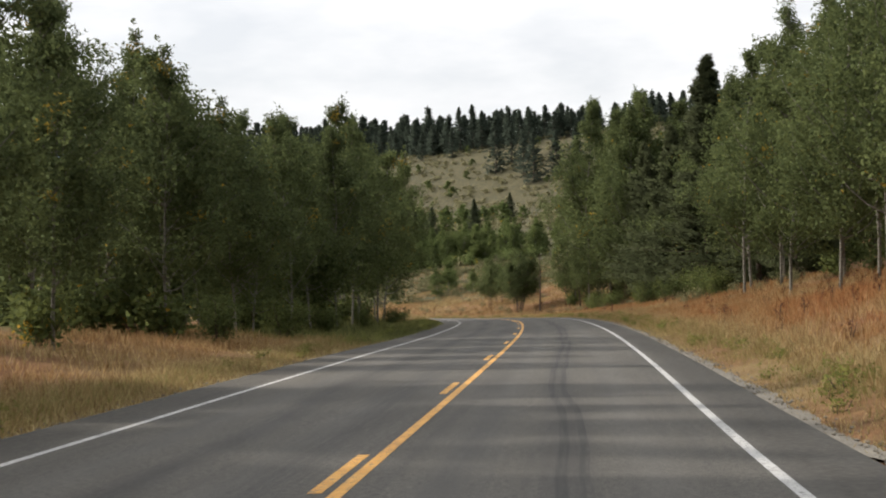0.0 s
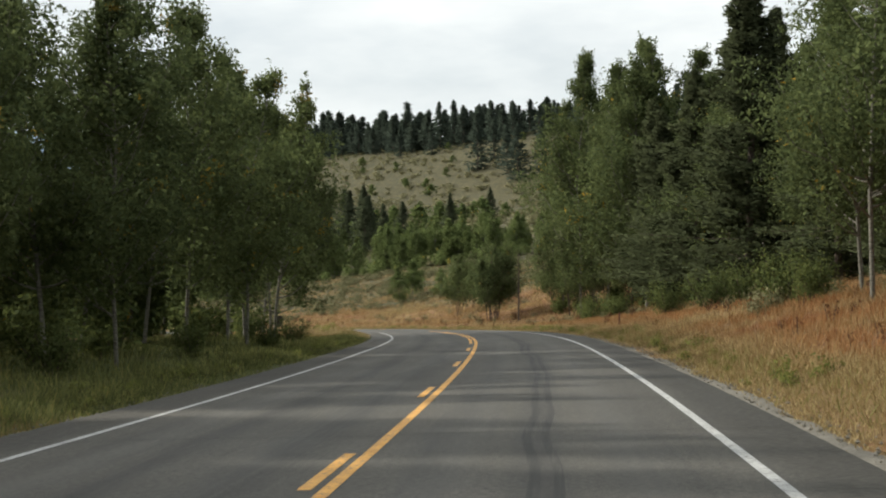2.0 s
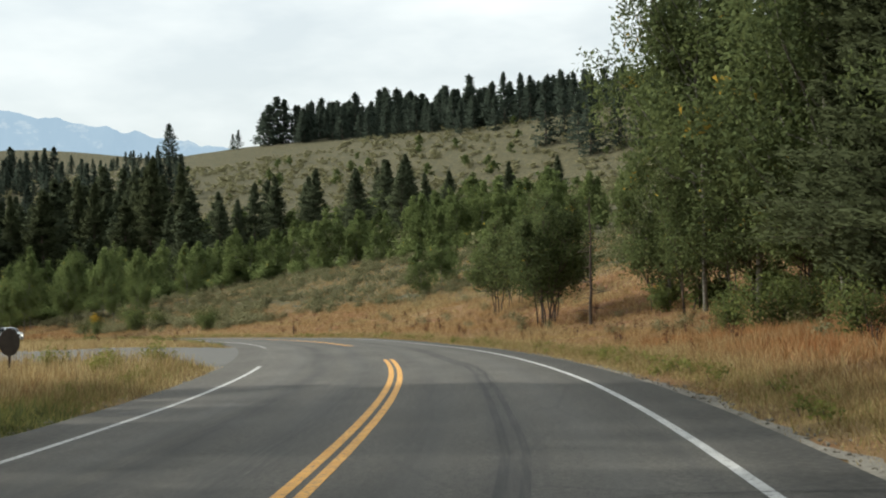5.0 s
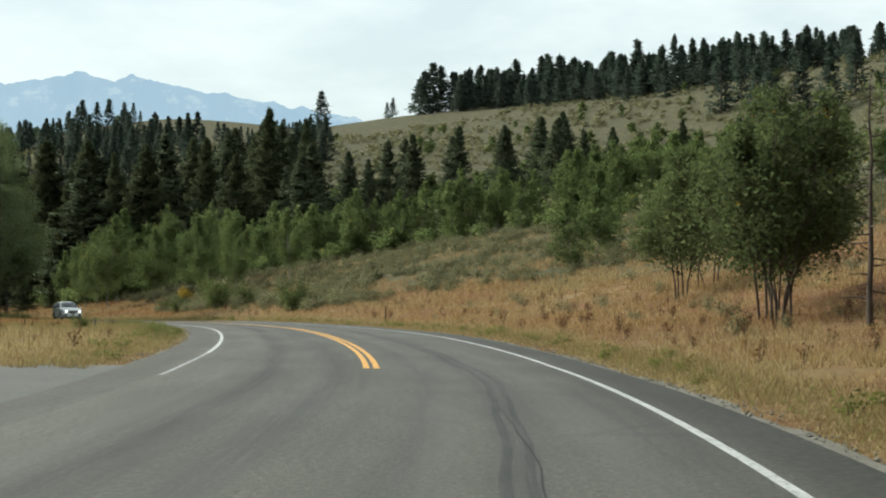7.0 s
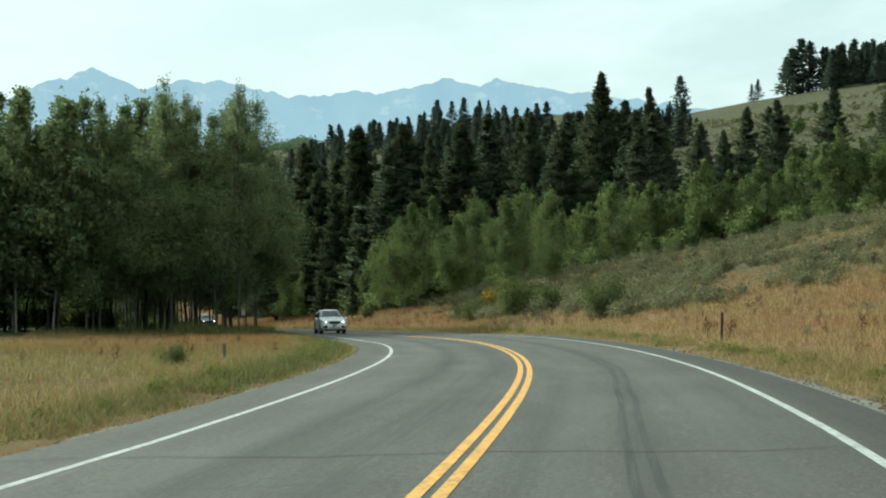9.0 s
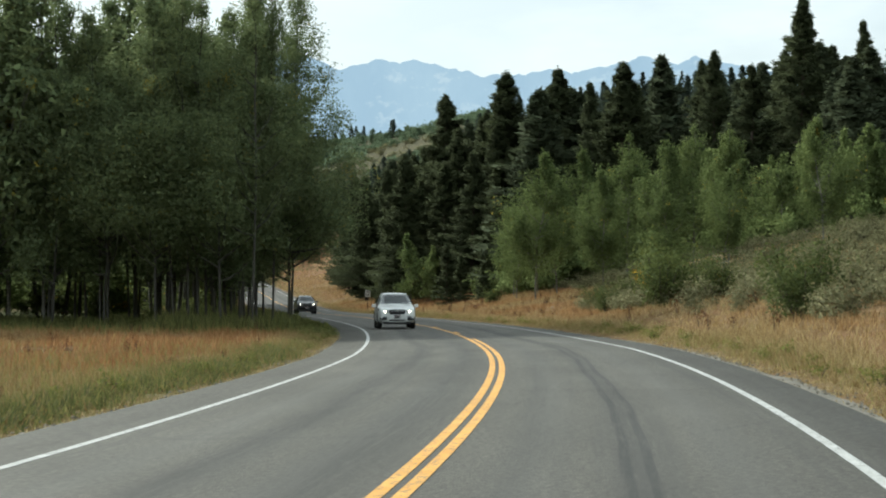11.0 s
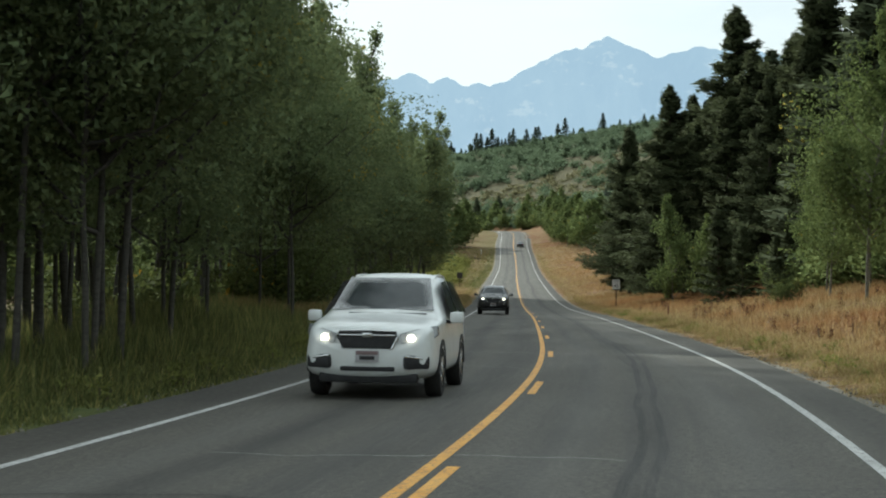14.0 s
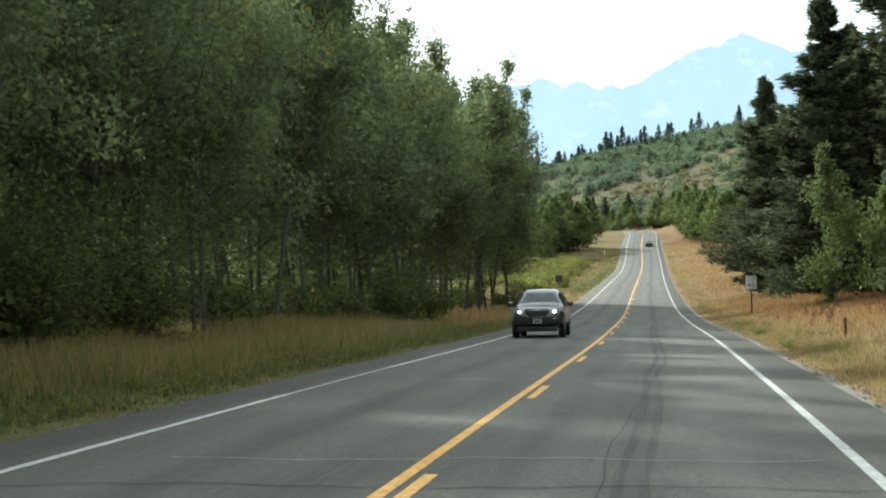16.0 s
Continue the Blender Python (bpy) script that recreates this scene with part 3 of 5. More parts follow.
def leaf_mesh(name, mat, centres, face, size, r, flat=0.0, along=None, slim=.62):
    """A leaf at each centre, turned at random. face: the way out of the crown there, by which the leaf is shaded, as a leaf among many is."""
    n = len(centres)
    d = r.normal(size=(n, 3)) if along is None else along + .45 * r.normal(size=(n, 3))
    d[:, 2] *= 1 - flat
    d = unit(d)
    e = unit(np.cross(d, r.normal(size=(n, 3))))
    up = np.cross(d, e)
    face = unit(face)
    e = e * np.where((up * face).sum(1) > 0, -1.0, 1.0)[:, None]
    s = (size * r.uniform(.6, 1.35, n))[:, None]
    v = np.stack([centres - d * s * .5 - e * s * slim * .5, centres - d * s * .5 + e * s * slim * .5, centres + d * s * .62 + up * s * .1], 1)
    return mesh_of(name, v.reshape(-1, 3), np.arange(3 * n).reshape(n, 3), mat, normals=np.repeat(face, 3, 0))


def aspen_meshes(name, seed, height, spread, leaf, count, leaf_mat, bare=.3, stems=1, lean=.05, bark=None):
    """Trunk with limbs, and a crown of leaf clumps at their ends."""
    bark = bark or BARK_ASPEN
    r = np.random.default_rng(seed)
    wood, trunks, tips, girth = [], [], [], []
    for k in range(stems):
        off = r.normal(size=2) * (.25 if stems > 2 else .7 if stems > 1 else 0)
        tilt = r.normal(size=2) * lean * (2.2 if stems > 1 else 1)
        hh = height * (1 if k == 0 else r.uniform(.7, .95))
        t = np.linspace(0, 1, 9)
        sway = np.cumsum(r.normal(size=(9, 2)) * (.022 if lean > .03 else .009) * height, 0) * t[:, None]
        path = np.column_stack([off + tilt * t[:, None] * hh + sway, t * hh])
        path[0, 2] = -.35
        trunks.append(tube(path, (.0054 if stems == 1 else .0034) * height * (1 - .86 * t) + .012, 7))
        for q in range(int(26 + height * 1.6) // (1 if stems == 1 else 2)):
            u = bare + (.97 - bare) * r.uniform() ** .9
            p0 = np.array([np.interp(u, t, path[:, i]) for i in range(3)])
            turn = r.uniform(0, 2 * np.pi)
            v = (u - bare) / (1 - bare)
            reach = spread * (.42 + .75 * np.sin(np.pi * min(1, v * .82 + .16)) ** 1.1) * r.uniform(.55, 1.05) * (1.08 - .95 * v)
            rise = reach * r.uniform(.35, 1.25) + .3
            w = np.linspace(0, 1, 5)[:, None]
            end = p0 + np.array([math.cos(turn) * reach, math.sin(turn) * reach, rise])
            limb = p0 + (end - p0) * w + np.array([0, 0, -.18 * reach]) * (w * (1 - w)) * 3 + r.normal(size=(5, 3)) * .05 * reach * w
            wood.append(tube(limb, (.003 * height * (1 - .4 * u)) * (1 - .85 * w[:, 0]) + .006, 4))
            girth += [1.1 - .7 * v] * 5
            for z in (.45, .62, .8, 1.0, 1.05):
                tips.append(p0 + (limb[-1] - p0) * z + r.normal(size=3) * .16 * reach)
        girth += [.62, .55, .48, .4, .32, .25]
        for z in np.linspace(.8, 1.03, 6):
            tips.append(np.array([np.interp(min(z, 1), t, path[:, i]) for i in range(3)]) + np.array([0, 0, (z - 1) * hh if z > 1 else 0]) + r.normal(size=3) * .12)
    tips = np.array(tips)
    girth = np.array(girth)
    pick = r.choice(len(tips), count, p=girth ** 2 / (girth ** 2).sum())
    size = r.uniform(.22, .46, len(tips)) * (.55 + .06 * height) * girth
    cen = tips[pick] + np.clip(r.normal(size=(count, 3)), -1.3, 1.3) * size[pick][:, None] * [1, 1, 1.05]
    keep = cen[:, 2] > bare * height * .75
    cen, pick = cen[keep], pick[keep]
    core = np.array([0, 0, height * (.42 + .3 * bare)])
    face = .75 * unit(cen - tips[pick]) + .8 * unit((cen - core) * [1, 1, .6]) + [0, 0, .3] + .75 * r.normal(size=cen.shape)
    return *(mesh_of(name + "_trunk", *stem, bark) for stem in trunks), mesh_of(name + "_branches", *joined(wood), bark), leaf_mesh(name + "_crown", leaf_mat, cen, face, leaf, r)


def pine_meshes(name, seed, height, spread, count, mat, bare=.08, ragged=.25, size=.5, taper=.88, open_=False):
    """Straight trunk, whorls of drooping branches set with needle tufts."""
    r = np.random.default_rng(seed)
    t = np.linspace(0, 1, 8)
    path = np.column_stack([np.cumsum(r.normal(size=(8, 2)) * .004 * height, 0), t * height])
    path[0, 2] = -.4
    trunk, wood = [tube(path, .011 * height * (1 - .93 * t) + .012, 7)], []
    cen, way = [], []
    levels = int(height * (1.5 if open_ else 2.3))
    per = max(4, count // (levels * 8))
    for k in range(levels):
        whorl = r.uniform(.72, 1.15) if open_ else r.uniform(.88, 1.08)
        for q in range(8):
            u = bare + (1 - bare) * (k + .5 + r.normal() * (.3 if open_ else .9)) / levels
            if u > .985:
                continue
            full = spread * (1 - u) ** taper * (.55 + .45 * min(1, (u - bare) * 6 + .25)) * (1 + .03 * math.sin(u * 23 + seed * 1.7)) + .06
            if r.uniform() < ragged * .5:
                continue
            turn = r.uniform(0, 2 * np.pi)
            reach = full * whorl * (r.uniform(.7, 1.14) if r.uniform() > ragged else r.uniform(.4, .8))
            d = np.array([math.cos(turn), math.sin(turn), 0])
            droop = (-.12 + .6 * u + r.normal() * .14) * reach
            p0 = np.array([np.interp(u, t, path[:, 0]), np.interp(u, t, path[:, 1]), u * height])
            w = np.linspace(0, 1, 4)[:, None]
            limb = p0 + d * reach * w + np.array([0, 0, 1]) * (droop * w + .12 * reach * w * w)
            if k % 2 == 0:
                wood.append(tube(limb, .0026 * height * (1 - u * .6) * (1 - .8 * w[:, 0]) + .005, 3))
            z = r.uniform(.1, 1.05, per) ** .58
            side = np.cross(d, [0, 0, 1])
            c = p0 + d * reach * z[:, None] + np.array([0, 0, 1]) * (droop * z + .12 * reach * z * z)[:, None]
            c = c + side * (r.normal(size=per) * .19 * reach * (1.1 - .55 * z))[:, None] + r.normal(size=(per, 3)) * [.1, .1, .009 * height]
            cen.append(c)
            way.append(np.tile(d + [0, 0, .35], (per, 1)) + side * r.normal(size=(per, 1)) * .8)
    cen.append(np.column_stack([np.full((8, 2), path[-1, :2]) + r.normal(size=(8, 2)) * .06, height * r.uniform(.96, 1.015, 8)]))
    way.append(np.tile([0, 0, 1.0], (8, 1)))
    cen, way = np.concatenate(cen), np.concatenate(way)
    face = unit(cen * [1, 1, 0]) * .8 + [0, 0, .45] + .2 * r.normal(size=cen.shape)
    return mesh_of(name + "_trunk", *joined(trunk), BARK_PINE), mesh_of(name + "_branches", *joined(wood), BARK_PINE), leaf_mesh(name + "_crown", mat, cen, face, size, r, .2, way, .5)


def bush_meshes(name, seed, height, spread, count, leaf, mat, fine=True, upward=.9):
    r = np.random.default_rng(seed)
    wood, cen = [], []
    for k in range(9):
        turn, out = r.uniform(0, 2 * np.pi), r.uniform(.2, 1) * spread
        end = np.array([math.cos(turn) * out, math.sin(turn) * out, height * r.uniform(.55, 1)])
        w = np.linspace(0, 1, 4 if fine else 2)[:, None]
        if fine or k < 3:
            wood.append(tube(end * w + np.array([0, 0, -.15]) * (1 - w), .012 * height * (1 - .8 * w[:, 0]) + .004, 4 if fine else 3))
        m = count // 9
        z = r.uniform(.25, 1.05, m)[:, None]
        cen.append(end * z + r.normal(size=(m, 3)) * spread * .22)
    cen = np.concatenate(cen)
    cen[:, 2] = np.abs(cen[:, 2]) + .05
    return mesh_of(name + "_stems", *joined(wood), BARK_PINE), leaf_mesh(name + "_crown", mat, cen, unit(cen - [0, 0, .25 * height]) + [0, 0, .3 if fine else upward] + .4 * r.normal(size=cen.shape), leaf, r)


def plant(kind, meshes, s, lat, scale, label, group, turn=None, wide=1.0, part_names=("trunk", "limbwood", "crown"), xy=None):
    """One plant as a thing with its two parts, standing on the ground."""
    x, y = xy if xy else (float(v) for v in on_road(s, lat)[:2])
    ob = new(kind)
    ob.matrix_world = Matrix.LocRotScale((x, y, float(land(x, y)[0]) - .03), Euler((0, 0, rng.uniform(0, 6.3) if turn is None else turn)), (scale * wide, scale * wide, scale))
    names = part_names if len(part_names) == len(meshes) else ("trunk",) * (len(meshes) - 2) + tuple(part_names[-2:])
    for nm, me in zip(names, meshes):
        p = new(nm, me)
        p.parent = ob
        if nm != "trunk":
            tagged(p, kind="stuff")
    return tagged(ob, label, "bush" if "bush" in kind or "shrub" in kind else "tree", group)


ASPEN_FINE = [aspen_meshes("aspen", 11 + k, 11.0, 2.8, .135, 21000, LEAF_ASPEN, .08 + .05 * k) for k in range(4)]
ASPEN_TALL = [aspen_meshes("tall_aspen", 31 + k, 15.0, 2.9, .19, 13000, LEAF_TALL, .15 + .04 * k, bark=BARK_GROVE) for k in range(4)]
ASPEN_FRONT = [aspen_meshes("front_aspen", 35 + k, 15.0, 3.0, .13, 30000, LEAF_TALL, .13 + .035 * k, 2, .018, bark=BARK_GROVE) for k in range(3)]
ASPEN_NEAR = [aspen_meshes("near_aspen", 65 + k, 15.0, 3.0, .1, 46000, LEAF_TALL, .15 + .03 * k, 2, .016, bark=BARK_GROVE) for k in range(2)]
ASPEN_BACK = [aspen_meshes("back_aspen", 38 + k, 15.0, 3.2, .3, 5200, LEAF_TALL, .12) for k in range(2)]
ASPEN_BANK = [aspen_meshes("bank_aspen", 41 + k, 13.0, 3.1, .14, 20000, LEAF_ASPEN, .06 + .03 * k) for k in range(4)]
ASPEN_CLUMP = [aspen_meshes("clump_aspen", 51 + k, 7.0, 1.9, .13, 11000, LEAF_ASPEN, .2, 4, bark=BARK_PINE) for k in range(2)]
ASPEN_YOUNG = [aspen_meshes("young_aspen", 71 + k, 7.0, 1.9, .2, 4800, LEAF_LIGHT, .03, 1) for k in range(4)]
ASPEN_BRIGHT = [aspen_meshes("bright_aspen", 81 + k, 10.0, 2.15, .13, 17000, LEAF_LIGHT, .17) for k in range(3)]
ROUND_TREE = [aspen_meshes("round_tree", 91 + k, 10.0, 2.6, .42, 2600, LEAF_LIGHT, .05) for k in range(3)]
PINE_BIG = [pine_meshes("pine", 101 + k, 20.0, 5.0, 46000, NEEDLE_NEAR, .04, .36, .26, .95, True) for k in range(4)]
PINE_MID = [pine_meshes("pine", 111 + k, 16.0, 4.8, 9000, NEEDLE, .01, .3, .46, .98) for k in range(4)]
PINE_SMALL = [pine_meshes("small_pine", 121 + k, 6.0, 1.7, 5200, NEEDLE_NEAR, .01, .15, .26) for k in range(2)]
BUSH = [bush_meshes("bush", 131 + k, 1.6, 1.2, 2300, .1, SHRUB) for k in range(3)]
WILLOW_BUSH = [bush_meshes("willow", 136 + k, 1.6, 1.3, 700, .2, WILLOW, False) for k in range(3)]
OLIVE_BUSH = [bush_meshes("olive_bush", 137, 3.0, 1.9, 9000, .085, SHRUB)]
AUTUMN_BUSH = [bush_meshes("autumn_bush", 139, 1.6, 1.0, 1200, .12, AUTUMN)]
SAGE_BUSH = [bush_meshes("sage", 141 + k, .8, .75, 270, .11, SAGE, False) for k in range(3)]

L_ASPEN = "aspen with pale trunk and dark green leaves"
L_PINE = "tall dark conifer with ragged whorled branches"


def some(variants):
    return variants[int(rng.integers(len(variants)))]


# first grove, left of the road
for s, lat, h in ((4, -11, 7.5), (12.5, -10, 8), (17, -12, 7.6), (22, -9.8, 8.4), (28, -11, 9.2), (33, -10, 8.4), (39, -10.5, 7.4), (45, -9.9, 9.4), (50.5, -9.8, 10.4), (54, -9.0, 9.8),
                  (58.5, -11.2, 11.6), (65, -9.4, 11), (69.5, -11.8, 12), (73, -8.6, 10.8), (79, -10.2, 12), (84, -8.8, 11.6), (88, -10.5, 12), (92, -9.6, 11), (96, -12, 12.4), (99.5, -10.6, 12.6), (104, -12.5, 12)):
    plant("aspen", some(ASPEN_FINE), s, lat, h / 11, L_ASPEN, "aspens by the first straight")
# unseen row beside and behind the start, added to shade the left lane
for k in range(22):
    plant("aspen", some(ASPEN_FINE), -46 + 2.4 * k, -9.5 - 2.2 * (k % 3), rng.uniform(8.6, 9.8) / 11, L_ASPEN, "aspens by the first straight")
for k in range(10):
    plant("aspen", some(ASPEN_FINE), 24 + 4 * k + rng.uniform(-1, 1), -14.5 - 1.4 * (k % 2), rng.uniform(9.6, 10.8) / 11, L_ASPEN, "aspens by the first straight")
# right bank above the first straight
for s, lat, h in ((30, 12.5, 12.5), (36, 12, 12.5), (41, 14.5, 13), (48.5, 12.2, 13), (53, 15.5, 14), (59, 11.6, 12.5), (62, 14, 13), (67, 13.2, 12.5), (44, 18, 14), (72, 16, 12.5), (57, 19, 14), (26, 15, 13), (20, 13, 12), (50, 22, 14)):
    plant("aspen", some(ASPEN_BANK), s, lat, h / 13, "leafy dark green aspen on the cut bank", "aspens on the right bank")
for s, lat, h in ((103, 18.2, 13.5), (108, 17.4, 14), (113, 19.0, 15), (118, 18.4, 15.5), (123, 20.2, 16), (99, 21, 14), (94, 18.5, 12.5)):
    plant("aspen", some(ASPEN_BANK), s, lat, h / 13, "leafy dark green aspen beside the bend", "aspens before the bend")
for s, lat, h in ((101, 16.6, 19.0), (107, 20.5, 17), (112, 16.6, 15), (117, 21, 18), (92, 19.5, 14.5), (87, 17.5, 13.5), (82, 20, 14), (122, 17.2, 14), (127, 18.2, 15.5), (78, 18, 12)):
    plant("pine", some(PINE_BIG), s, lat, h / 20, L_PINE, "conifers on the right bank", wide=1.3)
for s, lat, h in ((131, 18.6, 18.5), (134.5, 19.6, 19.5), (137.5, 17.6, 19), (140.9, 16.5, 20), (143.5, 18.6, 20.5), (147.4, 17.2, 17.5), (139, 22, 20), (132, 22.5, 18), (150, 21.5, 17), (127, 23.5, 17), (145, 21, 19)):
    plant("aspen", some(ASPEN_BANK[:2]), s, lat, h * 1.06 / 13, "tall leafy aspen at the outside of the bend", "aspens at the bend", wide=.74 if s > 142 else .88 if s > 138 else 1.12)
for s, lat, h in ((153, 12.6, 7), (155.4, 13.2, 7.2), (158, 14.2, 6.6), (171.5, 15.4, 6.4), (174, 17.6, 6.0), (147.6, 17.0, 6.2), (142, 15.9, 6.6), (138.5, 17.2, 7), (134, 18.2, 7), (144.6, 18.4, 7.4), (130, 18.6, 7)):
    plant("aspen", some(ASPEN_CLUMP), s, lat, h / 7, "low many-stemmed aspen clump in dry grass", "clump at the bend", wide=1.15)
for s, lat, h in ((204, 22, 4.4), (206.5, 25, 4.6), (199, 25, 3.4), (211, 28, 4.2)):
    plant("young_aspen", some(ASPEN_YOUNG), s, lat, h / 7, "young light-green aspen on the sage slope", "young aspens on the hill", wide=1.2)
# young aspens in a belt across the hill foot
for k in range(150):
    s = rng.uniform(226, 330)
    low = np.interp(s, [226, 240, 266, 283, 292, 305, 330], [54, 50, 43, 34, 27, 17, 16])
    d = rng.uniform(0, 1) ** 1.2 * np.interp(s, [226, 285, 310, 330], [13, 14, 22, 24])
    plant("young_aspen", some(ASPEN_YOUNG), s, low + d, rng.uniform(3.4, 7.6) / 7 * (1.15 if s > 290 else 1), "young light-green aspen at the foot of the hill", "young aspens on the hill", wide=rng.uniform(.85, 1.15))
# outside of the second bend: bright aspens in front of conifers
for s, lat, h in ((290, 11.8, 10.4), (294.5, 14.4, 9), (301, 12.6, 8.0), (304, 15, 9.4), (283, 15, 8.2), (278, 18, 9), (288, 18, 10.4), (269, 15.5, 6.4), (264, 17, 6.6), (313, 20, 11), (272, 20, 8.5), (309, 14, 8), (262, 22, 7.5), (282, 21, 9.5)):
    plant("aspen", some(ASPEN_BRIGHT), s, lat, h / 10, "bright green aspen with slim pale trunk", "aspens at the second bend")
for s, lat, h in ((343.5, 10.2, 7.4), (346, 12.5, 6.0), (384, 13, 7), (430, 14, 8)):
    plant("young_aspen", some(ASPEN_YOUNG), s, lat, h / 7, "thin light-green aspen at the forest edge", "aspens at the forest edge", wide=.8)
for s, lat, h in ((324, 10.8, 5.8), (327, 12.6, 4.6), (318, 13, 3.6)):
    plant("small_pine", some(PINE_SMALL), s, lat, h / 6, "young bushy pine at the forest edge", "young pines")
for s, lat, h in ((354, 11.0, 16.6), (392, 11, 17), (398, 13, 14), (372, 12.5, 12), (451, 15.5, 19), (370, 18.4, 24), (357, 22.6, 24), (352, 28, 22.4), (360, 30, 22.6), (325, 28.3, 19.2), (366, 33, 21), (322, 44.6, 20.4), (338, 24, 17), (332, 17, 13), (345, 17, 15), (362, 14, 14), (380, 16, 18),
                  (408, 16, 18), (418, 17, 17), (436, 17, 15), (465, 17, 15), (340, 34, 18), (312, 36, 15), (363, 19, 19), (385, 20, 19), (400, 20, 19), (350, 20.5, 18), (430, 20, 18), (375, 24, 21), (345, 23, 17), (333, 21, 15.5), (355, 15.5, 15), (405, 12.5, 15), (442, 13.5, 15)):
    plant("pine", some(PINE_BIG), s, lat, h / 20, L_PINE + " above the verge", "conifers at the second bend", wide=rng.uniform(1.3, 1.65))
placed = 0
while placed < 150:
    s = rng.uniform(296, 480)
    lat = 20 + 88 * rng.uniform() ** 1.25 if s > 330 else rng.uniform(32, 112)
    x, y = (float(v) for v in on_road(s, lat)[:2])
    if x > -72 - .3 * (y - 326):
        continue
    placed += 1
    plant("pine", some(PINE_MID), s, lat, (8 + 13 * rng.uniform() ** 1.5) / 16, L_PINE + " in dense forest", "forest conifers", wide=rng.uniform(1.25, 1.65))
# dark conifers half-way up the sage hill
for x, y, h in ((-67.6, 326, 11.6), (-66, 331, 11.2), (-70, 336, 10.5), (-63.7, 333, 13.4), (-63, 346, 13.6), (-66.7, 355.5, 13.2), (-56, 347, 13.4), (-47.8, 342, 11.9), (-50, 356, 11.5), (-47.5, 372, 12.6), (-44, 353, 12.2), (-42.1, 363, 12.6), (-40, 345, 11.5),
                (-37.5, 334, 11), (-36, 318, 11.4), (-33.2, 324, 9.3), (-30, 330, 8.6), (-22, 352, 8), (-14, 372, 8), (-73, 344, 13), (-60, 362, 12), (-84, 470, 9), (-70, 500, 9)):
    plant("pine", some(PINE_MID), 0, 0, h / 16, "dark conifer on the open hillside", "hillside conifers", wide=rng.uniform(1.05, 1.3), xy=(x, y))
for x, y, h in ((-75.1, 311.6, 20.7), (-78.7, 340.6, 19.4), (-88, 322, 19), (-95, 318, 17), (-84, 332, 18), (-104, 326, 19.5), (-97, 340, 20)):
    plant("pine", some(PINE_BIG), 0, 0, h / 20, "tall dark fir at the edge of the forest", "forest conifers", xy=(x, y), wide=1.15)
# second grove, left
def grove_edge(s):
    return np.interp(s, [248, 256, 264, 276, 300, 330, 360, 400, 416], [-8.0, -8.2, -8.8, -10.0, -10.6, -12.2, -11.5, -10, -9.6])


for k in range(84):
    s = 251 + 162 * (k + rng.uniform(-.4, .4)) / 84
    lat = grove_edge(s) - (k % 3) * 2.1 - rng.uniform(0, 1.2)
    plant("aspen", some(ASPEN_NEAR if s < 270 and k % 3 < 2 else ASPEN_FRONT if s < 312 and k % 3 < 2 else ASPEN_TALL), s, lat, rng.uniform(13.2, 16) / 15 * (1.12 if s < 275 or s > 340 else 1.06), "tall slender aspen in a dense dark grove", "aspens in the second grove", wide=rng.uniform(.86, .98) if s < 264 else rng.uniform(.92, 1.12))
for s, lat, h, wide in ((258.5, -7.3, 16.8, .95), (255.0, -7.4, 16.2, .95), (261.5, -7.8, 16.5, .95)):
    plant("aspen", some(ASPEN_NEAR), s, lat, h / 15, "broad aspen overhanging the verge at the edge of the grove", "aspens in the second grove", wide=wide)
for k in range(22):
    plant("aspen", some(ASPEN_TALL), rng.uniform(256, 268), -10 - k * 1.2 + rng.uniform(-1, 1), rng.uniform(14.6, 17.0) / 15, "tall slender aspen in a dense dark grove", "aspens in the second grove", wide=rng.uniform(1.0, 1.3))
for k in range(46):
    plant("aspen", some(ASPEN_BACK if k > 8 else ASPEN_FRONT), rng.uniform(250, 260), -9 - k * 1.15 + rng.uniform(-1, 1), rng.uniform(14.4, 17.0) / 15, "tall slender aspen in a dense dark grove", "aspens in the second grove")
# far left and far right of the last straight
for k in range(14):
    s = rng.uniform(520, 610)
    plant("young_aspen", some(ASPEN_YOUNG), s, rng.uniform(24, 46), rng.uniform(5, 9) / 7, "leafy tree beside the far road", "trees by the far road", wide=1.3)
for k in range(20):
    s = 608 + 92 * (k + rng.uniform(-.4, .4)) / 20
    plant("leafy_tree", some(ROUND_TREE), s, np.interp(s, [608, 640, 700], [18, 13, 10.5]) + (k % 3) * 2.5, rng.uniform(9.2, 12) / 10, "rounded bright green tree beside the far road", "trees by the far road", wide=1.35)
for k in range(22):
    s = 612 + 44 * (k + rng.uniform(-.4, .4)) / 22
    plant("leafy_tree", some(ROUND_TREE), s, np.interp(s, [612, 636, 656], [-24, -16, -12.5]) - (k % 3) * 4, rng.uniform(11, 13.6) / 10, "rounded bright green tree behind the meadow", "trees behind the meadow", wide=1.4)
for k in range(20):
    plant("leafy_tree", some(ROUND_TREE), rng.uniform(762, 840), rng.uniform(13, 32), rng.uniform(7, 10) / 10, "rounded green tree beyond the crest of the road", "trees beyond the crest", wide=1.35)
for s, lat, h in ((846, 28, 12), (852, 31, 11), (858, 27, 12), (864, 33, 11), (840, 34, 10), (870, 28, 11), (692, 36, 7), (696, 39, 6.5), (706, 20, 9), (712, 17, 8)):
    plant("pine", some(PINE_MID), s, lat, h / 16, "dark conifer beyond the crest of the road", "trees beyond the crest", wide=1.25)
